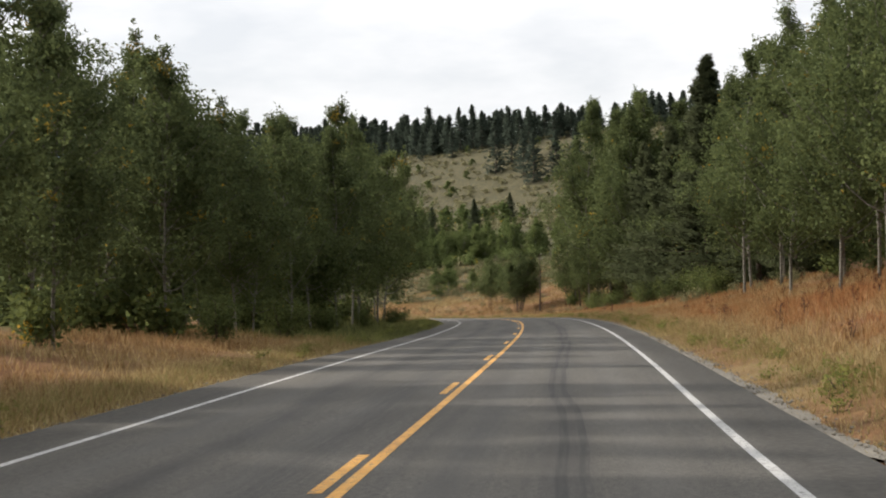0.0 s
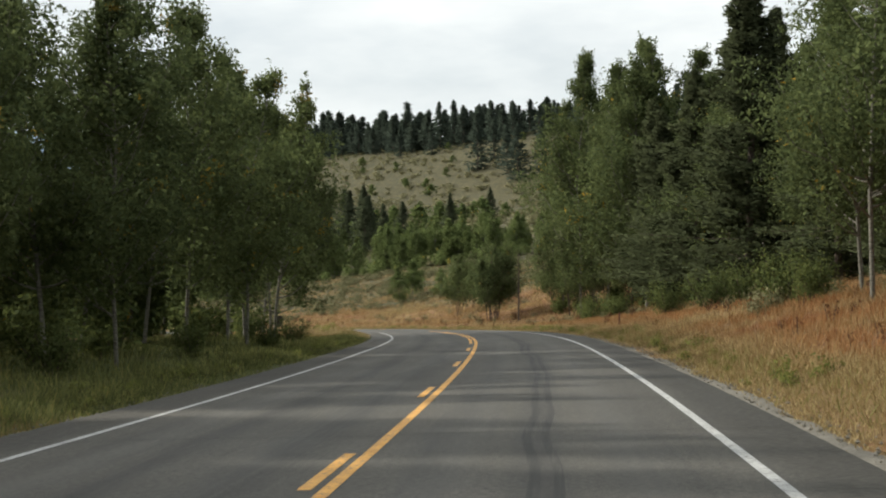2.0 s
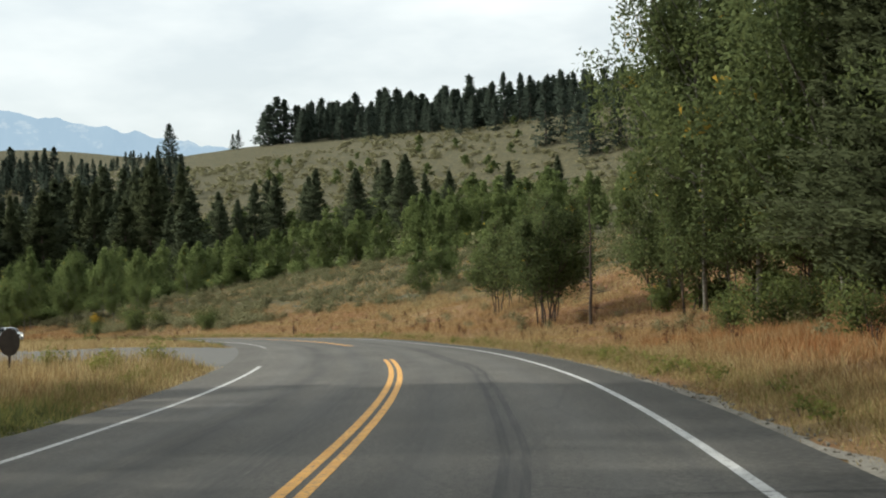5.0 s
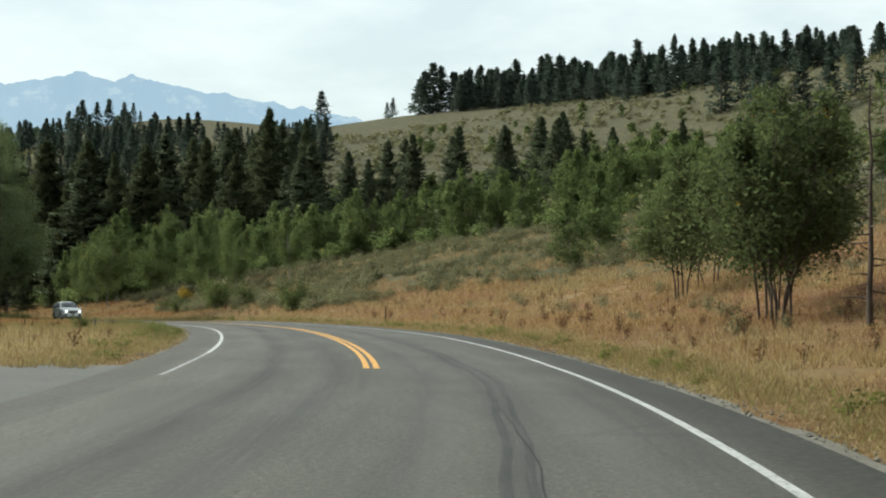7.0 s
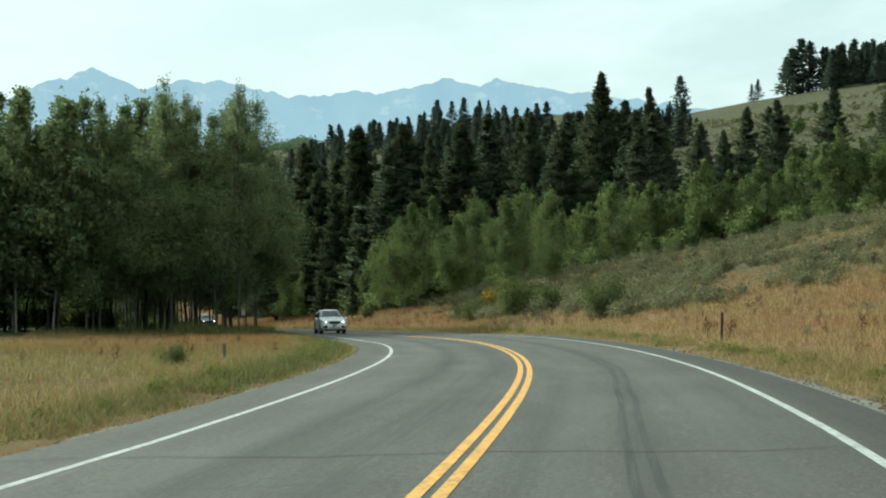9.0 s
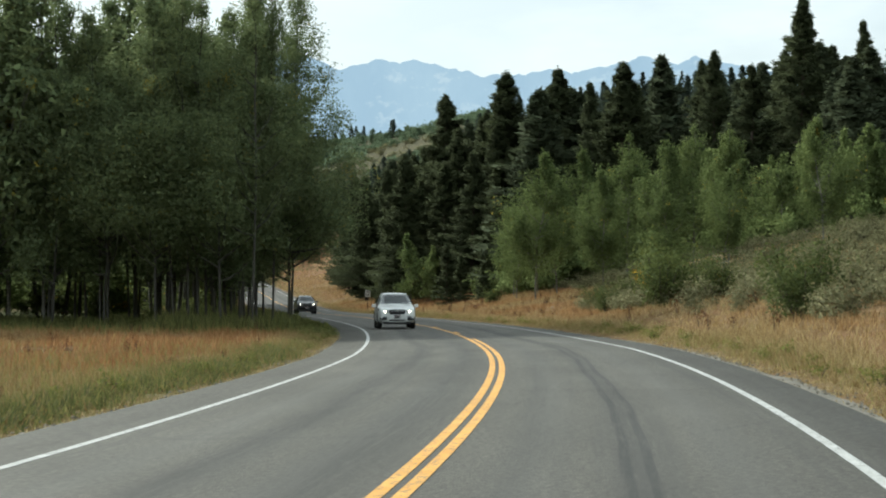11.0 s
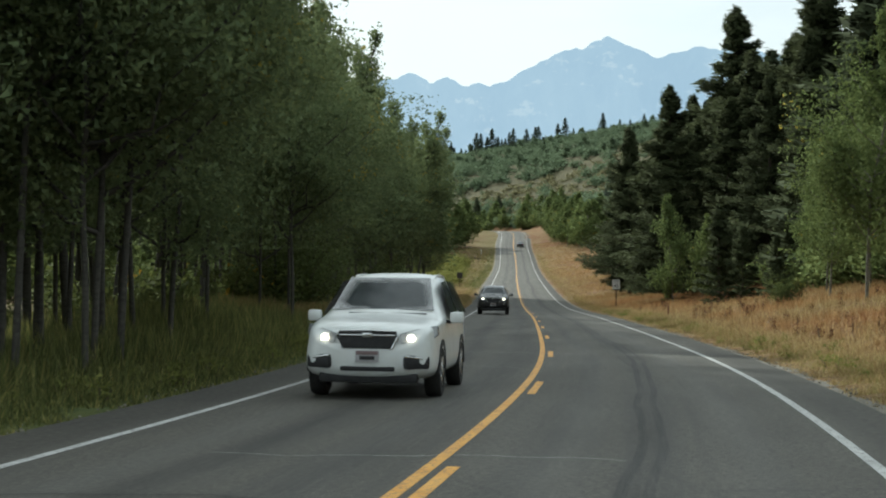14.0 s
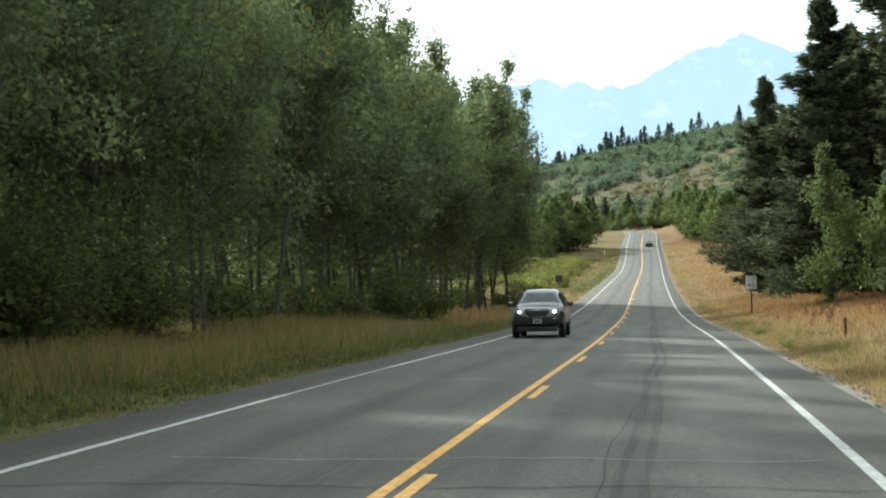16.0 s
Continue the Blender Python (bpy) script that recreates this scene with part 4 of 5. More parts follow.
for k in range(80):
    s = rng.uniform(412, 590)
    plant("willow_bush", some(WILLOW_BUSH), s, -8.5 - 15 * rng.uniform() ** .8, rng.uniform(.55, 1.3), "yellow-green willow bush in the meadow", "willow bushes", wide=1.3, part_names=("stemwood", "crown"))
for s, lat, h in ((247, 9.3, 2.3), (249.5, 10.4, 2.6), (245, 11.2, 1.8), (223, 8.8, 1.6), (227, 10, 1.9), (264, 9.8, 1.1), (258, 9, 1.2), (83, 10.6, 1.7), (91, 10.0, 1.5), (86, 12.6, 1.9), (119, 11.6, 1.6), (126, 12.4, 1.3), (70, 11.2, 1.8), (266, 11.8, 1.4), (123, 14, 1.5), (300, 10.4, 1.2), (64, 11, 1.4),
                  (336, -9.5, 2.4), (342, -10, 2.8), (348, -9.6, 2.2), (391, -8.5, 1.8), (398, -8.2, 1.6), (186, -9.4, .7), (60, -8.2, 1.1), (72, -7.6, 1.0), (81, -7.7, 1.0), (47, -8.6, 1.2), (36, -8.8, 1.3), (25, -9, 1.4), (104, 9.6, 1.2), (404, -8, 1.5)):
    plant("shrub", some(BUSH), s, lat, h / 1.6, "leafy green roadside shrub", "roadside shrubs", part_names=("stemwood", "crown"))


for s, lat, h in ((298, -10.4, 3.0), (301.5, -11.2, 3.4), (305, -10.6, 2.6)):
    plant("willow_bush", some(OLIVE_BUSH), s, lat, h / 3.0, "olive-green willow bush at the foot of the grove", "willow bushes", wide=1.2, part_names=("stemwood", "crown"))
for s, lat, h in ((274.5, 15.4, 1.5), (277, 16.5, 1.1), (247.5, 12, 1.0)):
    plant("autumn_shrub", some(AUTUMN_BUSH), s, lat, h / 1.6, "small shrub with turned yellow leaves", "autumn shrubs", part_names=("stemwood", "crown"))


# ---------- woods and growth past counting ----------
def scattered(name, meshes, places, label, category, slot_mats=None):
    """Many plants joined into one object. places: x, y, scale, wide."""
    v, f, m, o, at = [], [], [], [], 0
    for x, y, k, w in places:
        t = rng.uniform(0, 6.3)
        c, s_ = math.cos(t), math.sin(t)
        z = float(land(x, y)[0])
        pair = meshes[int(rng.integers(len(meshes)))]
        for slot, (pv, pf, pn) in enumerate(pair):
            q = pv * [k * w, k * w, k]
            v.append(np.column_stack([q[:, 0] * c - q[:, 1] * s_ + x, q[:, 0] * s_ + q[:, 1] * c + y, q[:, 2] + z]))
            o.append(np.column_stack([pn[:, 0] * c - pn[:, 1] * s_, pn[:, 0] * s_ + pn[:, 1] * c, pn[:, 2]]))
            f.append(pf + at)
            m.append(np.full(len(pf), slot))
            at += len(pv)
    me = mesh_of(name, np.concatenate(v), np.concatenate(f), slot_mats, slots=np.concatenate(m), normals=np.concatenate(o))
    return tagged(new(name, me), label, category, kind="stuff")


def raw(pair):
    """The corner places, triangles and normals of a plant's meshes; wood first, leaves last."""
    out = []
    for me in pair:
        v, o, l = np.empty(len(me.vertices) * 3, np.float32), np.empty(len(me.vertices) * 3, np.float32), np.empty(len(me.loops), np.int32)
        me.vertices.foreach_get("co", v)
        me.vertex_normals.foreach_get("vector", o)
        me.loops.foreach_get("vertex_index", l)
        f = l.reshape(len(me.polygons), -1)
        if f.shape[1] == 4:
            f = np.concatenate([f[:, [0, 1, 2]], f[:, [0, 2, 3]]])
        out.append((v.reshape(-1, 3), f, o.reshape(-1, 3)))
    return out if len(out) == 2 else [out[0], out[2]]


FAR_PINE = [raw(pine_meshes("far_pine", 201 + k, 14.0, 3.6, 1000, NEEDLE_FAR, .02, .25, .85)) for k in range(4)]
FAR_LEAFY = [raw(aspen_meshes("far_leafy", 211 + k, 7.0, 2.2, .85, 330, LEAF_LIGHT, .03)) for k in range(3)]
DEEP = [raw(aspen_meshes("deep_aspen", 221 + k, 14.0, 3.2, .5, 2600, LEAF_ASPEN, .02)) for k in range(3)]
DEEP_LIGHT = [raw(aspen_meshes("deep_bright_aspen", 231 + k, 11.0, 3.0, .5, 1800, LEAF_LIGHT, .03)) for k in range(3)]


def along(count, s0, s1, far0, far1, k0, k1, wide=1.1):
    out = []
    for _ in range(count):
        s, lat = rng.uniform(s0, s1), rng.uniform(far0, far1)
        x, y, _z = on_road(s, lat)
        out.append((float(x), float(y), rng.uniform(k0, k1), wide))
    return out


scattered("grove_interior", DEEP, along(40, -30, 46, -46, -13.5, .35, .52) + along(45, 46, 98, -46, -12.5, .5, .72), "leafy depth of the first grove", "woods", [BARK_ASPEN, LEAF_ASPEN])
scattered("grove_interior", DEEP, along(30, 262, 286, -66, -22, .95, 1.15) + along(30, 395, 412, -50, -14, .85, 1.05), "leafy depth of the second grove", "woods", [BARK_ASPEN, LEAF_TALL])
scattered("grove_interior", DEEP_LIGHT, along(190, 266, 400, -40, -16.5, .2, .42, 1.5) + along(60, 285, 410, -75, -44, .7, 1.1), "sunlit green depth behind the second grove", "woods", [BARK_ASPEN, LEAF_LIGHT])
scattered("meadow_edge_trees", DEEP, along(120, 455, 690, -60, -19, .6, .9), "leafy trees behind the meadow", "woods", [BARK_ASPEN, LEAF_LIGHT])
scattered("bank_woods", DEEP, along(50, -10, 128, 23, 60, .75, 1.0) + along(22, 126, 152, 25, 60, .7, .95), "dense leafy woods above the cut bank", "woods", [BARK_ASPEN, LEAF_ASPEN])
# the wooded crest of the sage hill: clumps with gaps
crest = []
for k in range(520):
    x, back = rng.uniform(-147, 260), k % 2
    y = np.interp(x, [-147, -140, -125, -92, -65, -25, 21, 60, 93, 260], [735, 733, 732, 690, 664, 630, 582, 543, 508, 360])
    crest.append((x, y + (rng.uniform(35, 95) if back else rng.uniform(-8, 30)), rng.uniform(1.15, 1.7) * (1 if x < -60 else .84 if x < -20 else .68) if back else rng.uniform(.7, 1.15) * (1 if x < 0 else .78), rng.uniform(1.25, 1.65)))
crest += [(-150, 738, 1.35, 1.8), (-154, 742, 1.5, 1.8), (-157, 739, 1.3, 1.7), (-161, 745, 1.1, 1.6), (-173, 748, .62, 1.3), (-176, 750, .5, 1.2), (-46, 640, 1.35, 1.2), (-36, 632, 1.15, 1.2), (-203, 743, 1.15, 1.5), (-46.8, 735, 1.9, 1.2), (-27, 570, 1.5, 1.2), (-21.5, 581, 1.1, 1.2), (-12, 539, 1.35, 1.2), (-4, 538, 1.2, 1.2), (-16, 552, 1.2, 1.2), (-48, 627, .9, 1.2), (-62, 640, .9, 1.2), (3, 530, 1.3, 1.2), (10, 545, 1.25, 1.2), (20, 530, 1.3, 1.2)]
scattered("crest_woods", FAR_PINE, crest, "dark conifers along the crest of the hill", "woods", [BARK_PINE, NEEDLE_FAR])
slope = []
while len(slope) < 460:
    x, y = rng.uniform(-430, -130), rng.uniform(430, 960)
    s, lat = (float(v[0]) for v in road_coords(x, y))
    if lat < 30 or (lat > 112 and x > -(.306 * (y - 108) + 3.5)) or s > 735:
        continue
    if lat > 150 and rng.uniform() > .3:
        continue
    slope.append((x, y, (.42 + .5 * rng.uniform() ** 1.6) * (.62 if lat > 150 else 1), rng.uniform(1.15, 1.5)))
slope += [(-369.5, 859, 1.25, 1.4), (-362, 861, 1.1, 1.4), (-356, 863, 1.15, 1.4), (-348, 864, .97, 1.3), (-376, 858, .9, 1.3), (-384, 856, .7, 1.3), (-340, 866, .6, 1.2), (-387, 890, .95, 1.2), (-380, 884, .8, 1.2), (-374, 920, .9, 1.2), (-396, 896, .75, 1.2), (-352, 884, .8, 1.2)]
scattered("far_woods", FAR_PINE, slope, "far conifer forest on the slopes", "woods", [BARK_PINE, NEEDLE_FAR])
green = []
while len(green) < 900:
    x, y = rng.uniform(-1000, -380), rng.uniform(600, 1250)
    s, lat = (float(v[0]) for v in road_coords(x, y))
    if lat < 24 or spur(s, lat) > .2:
        continue
    green.append((x, y, rng.uniform(.5, 1.05), rng.uniform(1.1, 1.7)))
scattered("far_hillside_trees", FAR_LEAFY, green, "small green aspens on the far hillside", "woods", [BARK_PINE, LEAF_HAZED])
FAR_BUSH = [raw(bush_meshes("far_bush", 241 + k, 2.4, 3.0, 120, .9, LEAF_HAZED, False, 2.6)) for k in range(4)]
brush = []
while len(brush) < 3000:
    a, d = radians(rng.uniform(33, 51)), rng.uniform(330, 1000)
    x, y = -100 - math.sin(a) * d, 320 + math.cos(a) * d
    s, lat = (float(v[0]) for v in road_coords(x, y))
    if lat < 22 or (spur(s, lat) > .2 and rng.uniform() > .12) or noise.noise((x * .02, y * .02, 5)) < -.42:
        continue
    brush.append((x, y, rng.uniform(.5, 1.4), rng.uniform(.9, 1.5)))
scattered("far_hillside_bushes", FAR_BUSH, brush, "dense green brush covering the far hillside", "bushes", [BARK_PINE, LEAF_HAZED])
ridge = [(-893 - 45 * k + rng.uniform(-20, 20), 1212 - 18 * k + rng.uniform(-30, 30), rng.uniform(.6, 1.3), 1.2) for k in range(-14, 6) for _ in (0, 1)]
for k in range(70):
    u = rng.uniform()
    ridge.append((float(np.interp(u, [0, .25, .5, .75, 1], [-768, -740, -705, -650, -585])) + rng.uniform(-12, 12), float(np.interp(u, [0, .25, .5, .75, 1], [905, 925, 942, 960, 968])) + rng.uniform(-12, 25), .32 + .75 * rng.uniform() ** 2.2, 1.4))
scattered("ridge_conifers", FAR_PINE, ridge, "scattered conifers on the far ridge", "woods", [BARK_PINE, NEEDLE_FAR])
mixed = [(rng.uniform(-100, 0) - 10, rng.uniform(335, 430), rng.uniform(.5, 1.0), 1.3) for _ in range(60)] + [(rng.uniform(-160, 60), rng.uniform(430, 640), rng.uniform(.25, .6), 1.5) for _ in range(70)]
scattered("hillside_bushes", FAR_LEAFY, mixed, "small leafy bushes scattered over the hillside", "bushes", [BARK_PINE, LEAF_LIGHT])
UNDER = [raw(bush_meshes("undergrowth", 161 + k, 1.5, 1.1, 480, .19, SHRUB, False)) for k in range(3)]
scattered("undergrowth", UNDER, along(170, -20, 100, -30, -9.5, .5, 1.3) + along(240, 254, 414, -34, -10, .5, 1.3) + along(34, 20, 115, 14, 28, .5, 1.0) + along(40, 128, 152, 16, 26, .5, 1.1), "dark leafy undergrowth beneath the trees", "undergrowth", [BARK_PINE, SHRUB])
belt = []
for k in range(150):
    s = rng.uniform(222, 330)
    x, y, _ = on_road(s, np.interp(s, [226, 240, 266, 283, 292, 305, 330], [54, 50, 43, 34, 27, 17, 16]) - 1.5 + 8 * rng.uniform() ** 1.5)
    belt.append((float(x), float(y), rng.uniform(.5, 1.5), rng.uniform(1, 1.4)))
scattered("undergrowth", UNDER, belt, "low green bushes at the foot of the young aspens", "undergrowth", [BARK_PINE, LEAF_LIGHT])
# sagebrush over the open slope
SAGE_RAW = [raw(p) for p in SAGE_BUSH]
SAGE_LOW = [raw(bush_meshes("low_sage", 151 + k, .8, .85, 54, .34, SAGE, False)) for k in range(3)]
near_sage, far_sage = [], []
while len(near_sage) < 2400:
    s, lat = rng.uniform(178, 305), rng.uniform(10, 52)
    if lat < np.interp(s, [178, 195, 215, 240, 262, 305], [30, 22, 16, 12, 12, 17]) or lat > np.interp(s, [226, 240, 266, 283, 292, 305], [55, 52, 45, 36, 29, 20]) or noise.noise((s * .12, lat * .2, 3)) < -.22:
        continue
    x, y, _ = on_road(s, lat)
    near_sage.append((float(x), float(y), .35 + .65 * rng.uniform() ** 1.6, rng.uniform(.9, 1.4)))
for k in range(3200):
    s, lat = rng.uniform(190, 620), 48 + 260 * rng.uniform() ** .8
    x, y, _ = on_road(s, lat)
    far_sage.append((float(x), float(y), rng.uniform(.8, 1.9), rng.uniform(1.0, 1.5)))
scattered("sagebrush", SAGE_RAW, near_sage, "grey-green sagebrush covering the slope", "sagebrush", [BARK_PINE, SAGE])
for k in range(700):
    s, u = rng.uniform(650, 895), rng.uniform()
    lat = 46 + u * (np.interp(s, [640, 790, 850, 900], [125, 112, 82, 64]) - 48)
    x, y, _ = on_road(s, lat)
    far_sage.append((float(x), float(y), rng.uniform(.9, 2.2), rng.uniform(1.1, 1.7)))
scattered("distant_sagebrush", SAGE_LOW, far_sage, "grey-green sagebrush dotted over the hill", "sagebrush", [BARK_PINE, SAGE])


def grass(name, count, s0, s1, lat0, lat1, high, wide, red, label, lean=.65):
    """Tufts of bent blades along the verge, thicker towards the road."""
    s = rng.uniform(s0, s1, count)
    lat = lat0 + (lat1 - lat0) * rng.uniform(0, 1, count) ** 1.25
    clump = np.array([noise.noise((a * .3, b * .5, 1.7)) for a, b in zip(s, lat)])
    keep = (clump > -.55) & ~((s > 112) & (s < 146) & (lat < 0) & (lat > -34) & (np.abs(s - 127 - (np.abs(lat) - 4.6) * .35) < 3.4 + 7.4 * np.clip(1 - (np.abs(lat) - 4.6) / 26, 0, 1) ** 4))
    s, lat, clump = s[keep], lat[keep], clump[keep]
    x, y, flat = on_road(s, lat)
    z = np.where(np.abs(lat) < 5.3, flat - .07, land(x, y))
    n, blades = len(x), 7
    base = np.repeat(np.stack([x, y, z - .02], 1), blades, 0) + rng.normal(size=(n * blades, 3)) * [.13, .13, 0]
    swell_ = np.array([noise.noise((a * .11, b * .16, 8.3)) for a, b in zip(s, lat)])
    tall = np.repeat(high * .85 * (.9 + .45 * clump + .5 * swell_) * np.clip((np.abs(lat) - 4.8) * .5 + .3, .3, 1), blades) * rng.uniform(.45, 1.3, n * blades)
    turn = rng.uniform(0, 2 * np.pi, n * blades)
    out = np.stack([np.cos(turn), np.sin(turn), 0 * turn], 1)
    side = np.stack([-np.sin(turn), np.cos(turn), 0 * turn], 1) * (wide * rng.uniform(.6, 1.4, n * blades))[:, None]
    tip = base + out * (tall * lean * rng.uniform(.3, 1.8, n * blades))[:, None] + [0, 0, 1] * tall[:, None]
    v = np.stack([base - side, base + side, tip], 1).reshape(-1, 3)
    f = np.arange(n * blades * 3).reshape(-1, 3)
    me = mesh_of(name, v, f, BLADES, False, layers={"green": np.repeat(lushness(s, lat), blades * 3), "red": red * np.repeat(.12 + .88 * ramp(np.abs(lat), 5.6, 8.2), blades * 3)})
    return tagged(new(name, me), label, "grass", kind="stuff")


grass("roadside_grass", 17000, -16, 120, 4.95, 17, .36, .012, 1.0, "tall rust-red and straw grass on the cut bank")
grass("roadside_grass", 12000, -16, 112, -4.75, -15, .34, .012, .5, "dry straw and green grass along the verge")
grass("roadside_grass", 20000, 90, 262, 4.95, 20, .3, .013, .5, "dry straw and rust grass outside the bend")
grass("slope_grass", 12000, 100, 215, 17, 44, .36, .02, .5, "rust-brown dry grass on the slope above the bend")
grass("slope_grass", 16000, 182, 290, 12, 50, .3, .022, .25, "straw and brown dry grass between the sagebrush")
grass("roadside_grass", 14000, 128, 212, -4.75, -30, .32, .015, .06, "pale dry grass of the inner field")
grass("roadside_grass", 9000, 204, 256, -4.75, -22, .36, .014, .85, "rust and straw grass before the grove")
grass("roadside_grass", 15000, 250, 400, 4.95, 16, .36, .014, .75, "rust-red dry grass on the right verge")
grass("roadside_grass", 14000, 250, 420, -4.75, -17, .36, .014, .5, "mixed green and dry grass before the grove")
grass("tall_grass", 9000, 246, 335, -6.6, -13, .7, .014, .12, "tall green and straw grass at the foot of the grove", .45)
for s0, s1, side in ((-16, 120, 1), (120, 250, 1), (250, 350, 1), (-16, 112, -1), (136, 250, -1), (250, 340, -1)):
    grass("verge_fringe", 11000, s0, s1, 4.9 * side, 6.9 * side, .26, .011, .45, "short straw and weeds along the edge of the asphalt", .8)
grass("far_grass", 9000, 395, 660, 5.0, 24, .4, .03, .5, "dry grass along the far verge")
grass("far_grass", 4000, 400, 640, -5.0, -20, .4, .03, .1, "yellow-green grass along the far verge")


WEED = leaf_material("brown_dock_leaves", (.05, .022, .012), (.11, .05, .024), (.2, .11, .05), .2)
WEED_RAW = [raw(bush_meshes("weed", 171 + k, .5, .16, 54, .05, WEED, False)) for k in range(3)]
scattered("sagebrush", SAGE_RAW, along(46, 112, 200, 8.5, 22, .35, .8) + along(170, 218, 268, 8.6, 15, .5, 1.2) + along(40, 60, 112, 9, 16, .4, .9), "grey-green sagebrush on the bank above the verge", "sagebrush", [BARK_PINE, SAGE])
scattered("weeds", WEED_RAW, along(300, -10, 215, 6.8, 16, .6, 1.2) + along(160, 215, 345, 6.6, 13, .6, 1.2) + along(60, 140, 250, -18, -6.6, .5, 1.1), "brown dried dock weeds standing in the grass", "weeds", [BARK_PINE, WEED])
scattered("verge_weeds", [raw(bush_meshes("verge_weed", 181 + k, .22, .2, 90, .045, WILLOW, False)) for k in range(3)], along(260, -14, 345, 5.1, 6.4, .5, 1.2, 1.3) + along(150, 140, 345, -6.4, -5.2, .5, 1.2, 1.3) + along(70, -14, 110, -6.4, -5.2, .5, 1.2, 1.3), "low yellow-green weeds along the edge of the shoulder", "weeds", [BARK_PINE, WILLOW])


def pebbles(count):
    """Loose stones along both edges of the asphalt."""
    side = np.where(rng.uniform(size=count) < .6, 1, -1)
    s = rng.uniform(-16, 345, count)
    lat = side * (4.66 + np.abs(rng.normal(size=count)) * .28)
    keep = ~((s > 114) & (s < 140) & (side < 0))
    s, lat = s[keep], lat[keep]
    x, y, z = on_road(s, lat)
    n = len(s)
    size = .008 + .03 * rng.uniform(size=n) ** 2
    base = np.array([(1, 0, 0), (0, 1, 0), (-1, 0, 0), (0, -1, 0), (0, 0, .7), (0, 0, -.7)])
    v = base[None] * (size[:, None, None] * rng.uniform(.6, 1.3, (n, 6, 1)))
    t = rng.uniform(0, 6.3, n)[:, None]
    v = np.stack([v[..., 0] * np.cos(t) - v[..., 1] * np.sin(t), v[..., 0] * np.sin(t) + v[..., 1] * np.cos(t), v[..., 2]], 2)
    v = v + np.stack([x, y, z - .03 + .2 * size], 1)[:, None]
    tri = np.array([(0, 1, 4), (1, 2, 4), (2, 3, 4), (3, 0, 4), (1, 0, 5), (2, 1, 5), (3, 2, 5), (0, 3, 5)])
    f = (tri[None] + 6 * np.arange(n)[:, None, None]).reshape(-1, 3)
    tagged(new("pebbles", mesh_of("pebbles", v.reshape(-1, 3), f, GRAVEL, False)), "loose gravel along the edge of the asphalt", "gravel", kind="stuff")


pebbles(9000)


# ---------- vehicles ----------
def coat(name, colour, rough=.3, clear=.6, metal=.0, dusty=.3):
    n = Nodes(name)
    dust = n.noise(3.0, 4, .6)
    c = n.mix(n.span(dust, .45, .8, 0, dusty), colour, (.3, .27, .22))
    n.bsdf.inputs["Coat Weight"].default_value, n.bsdf.inputs["Coat Roughness"].default_value = clear, .08
    return n.done(c, n.span(dust, .3, .8, rough, rough + .25), metal, .5)


def lens_material(name, colour, power):
    n = Nodes(name)
    n.put(colour, n.bsdf.inputs["Emission Color"])
    n.bsdf.inputs["Emission Strength"].default_value = power
    return n.done((.8, .8, .8), .1, spec=.5)


CAR_WHITE = coat("white_car_paint", (.58, .6, .59))
CAR_DARK = coat("dark_truck_paint", (.011, .011, .013), .22, .6, dusty=.03)
CAR_BLACK = coat("black_car_paint", (.014, .015, .018), .25, dusty=.1)
CAR_GLASS = mottled("tinted_car_glass", (.045, .054, .058), (.075, .086, .09), 2, .04, 0.0, spec=1.0)
RUBBER = mottled("tyre_rubber", (.012, .012, .012), (.03, .029, .027), 20, .85, .3)
TRIM = mottled("black_plastic_trim", (.012, .012, .013), (.03, .03, .031), 12, .55, .2)
CHROME = mottled("bright_metal", (.45, .46, .47), (.62, .62, .62), 4, .22, 0.0, metal=1.0)
LAMP_ON = lens_material("lit_headlight", (1.0, .86, .68), 6.0)
LAMP_OFF = mottled("clear_lamp_lens", (.13, .14, .145), (.24, .25, .25), 6, .12, 0.0, spec=.8)
LAMP_RED = mottled("red_lamp_lens", (.22, .01, .01), (.3, .015, .012), 6, .2, 0.0, spec=.6)
PLATE = mottled("plate_enamel", (.3, .3, .31), (.38, .37, .37), 5, .5, 0.0)
PLATE_RED = mottled("plate_red_band", (.14, .1, .1), (.18, .13, .13), 5, .5, 0.0)


def part(name, bm, material, parent, label=""):
    """Links a bmesh as one mesh under a thing or a part."""
    me = bpy.data.meshes.new(name)
    bm.to_mesh(me)
    bm.free()
    me.materials.append(material)
    me.shade_smooth()
    me.set_sharp_from_angle(angle=radians(38))
    ob = new(name, me)
    ob.parent = parent
    return tagged(ob, label) if label else ob


def box(x, y, z, w, d, h, bevel=.02, m=None):
    bm = bmesh.new()
    bmesh.ops.create_cube(bm, size=1.0, matrix=Matrix.LocRotScale((x, y, z), None, (w, d, h)))
    if bevel:
        bmesh.ops.bevel(bm, geom=bm.edges[:], offset=min(bevel, w * .45, d * .45, h * .45), segments=2, affect="EDGES", profile=.6)
    if m:
        bmesh.ops.transform(bm, matrix=m, verts=bm.verts[:])
    return bm


def loft(rings, close=True):
    """A skin through rings of the same number of points, capped at both ends."""
    bm = bmesh.new()
    rows = [[bm.verts.new(p) for p in ring] for ring in rings]
    k = len(rings[0])
    for a, b in zip(rows[:-1], rows[1:]):
        for i in range(k):
            bm.faces.new((a[i], a[(i + 1) % k], b[(i + 1) % k], b[i]))
    if close:
        bm.faces.new(rows[0][::-1])
        bm.faces.new(rows[-1])
    bmesh.ops.recalc_face_normals(bm, faces=bm.faces[:])
    return bm


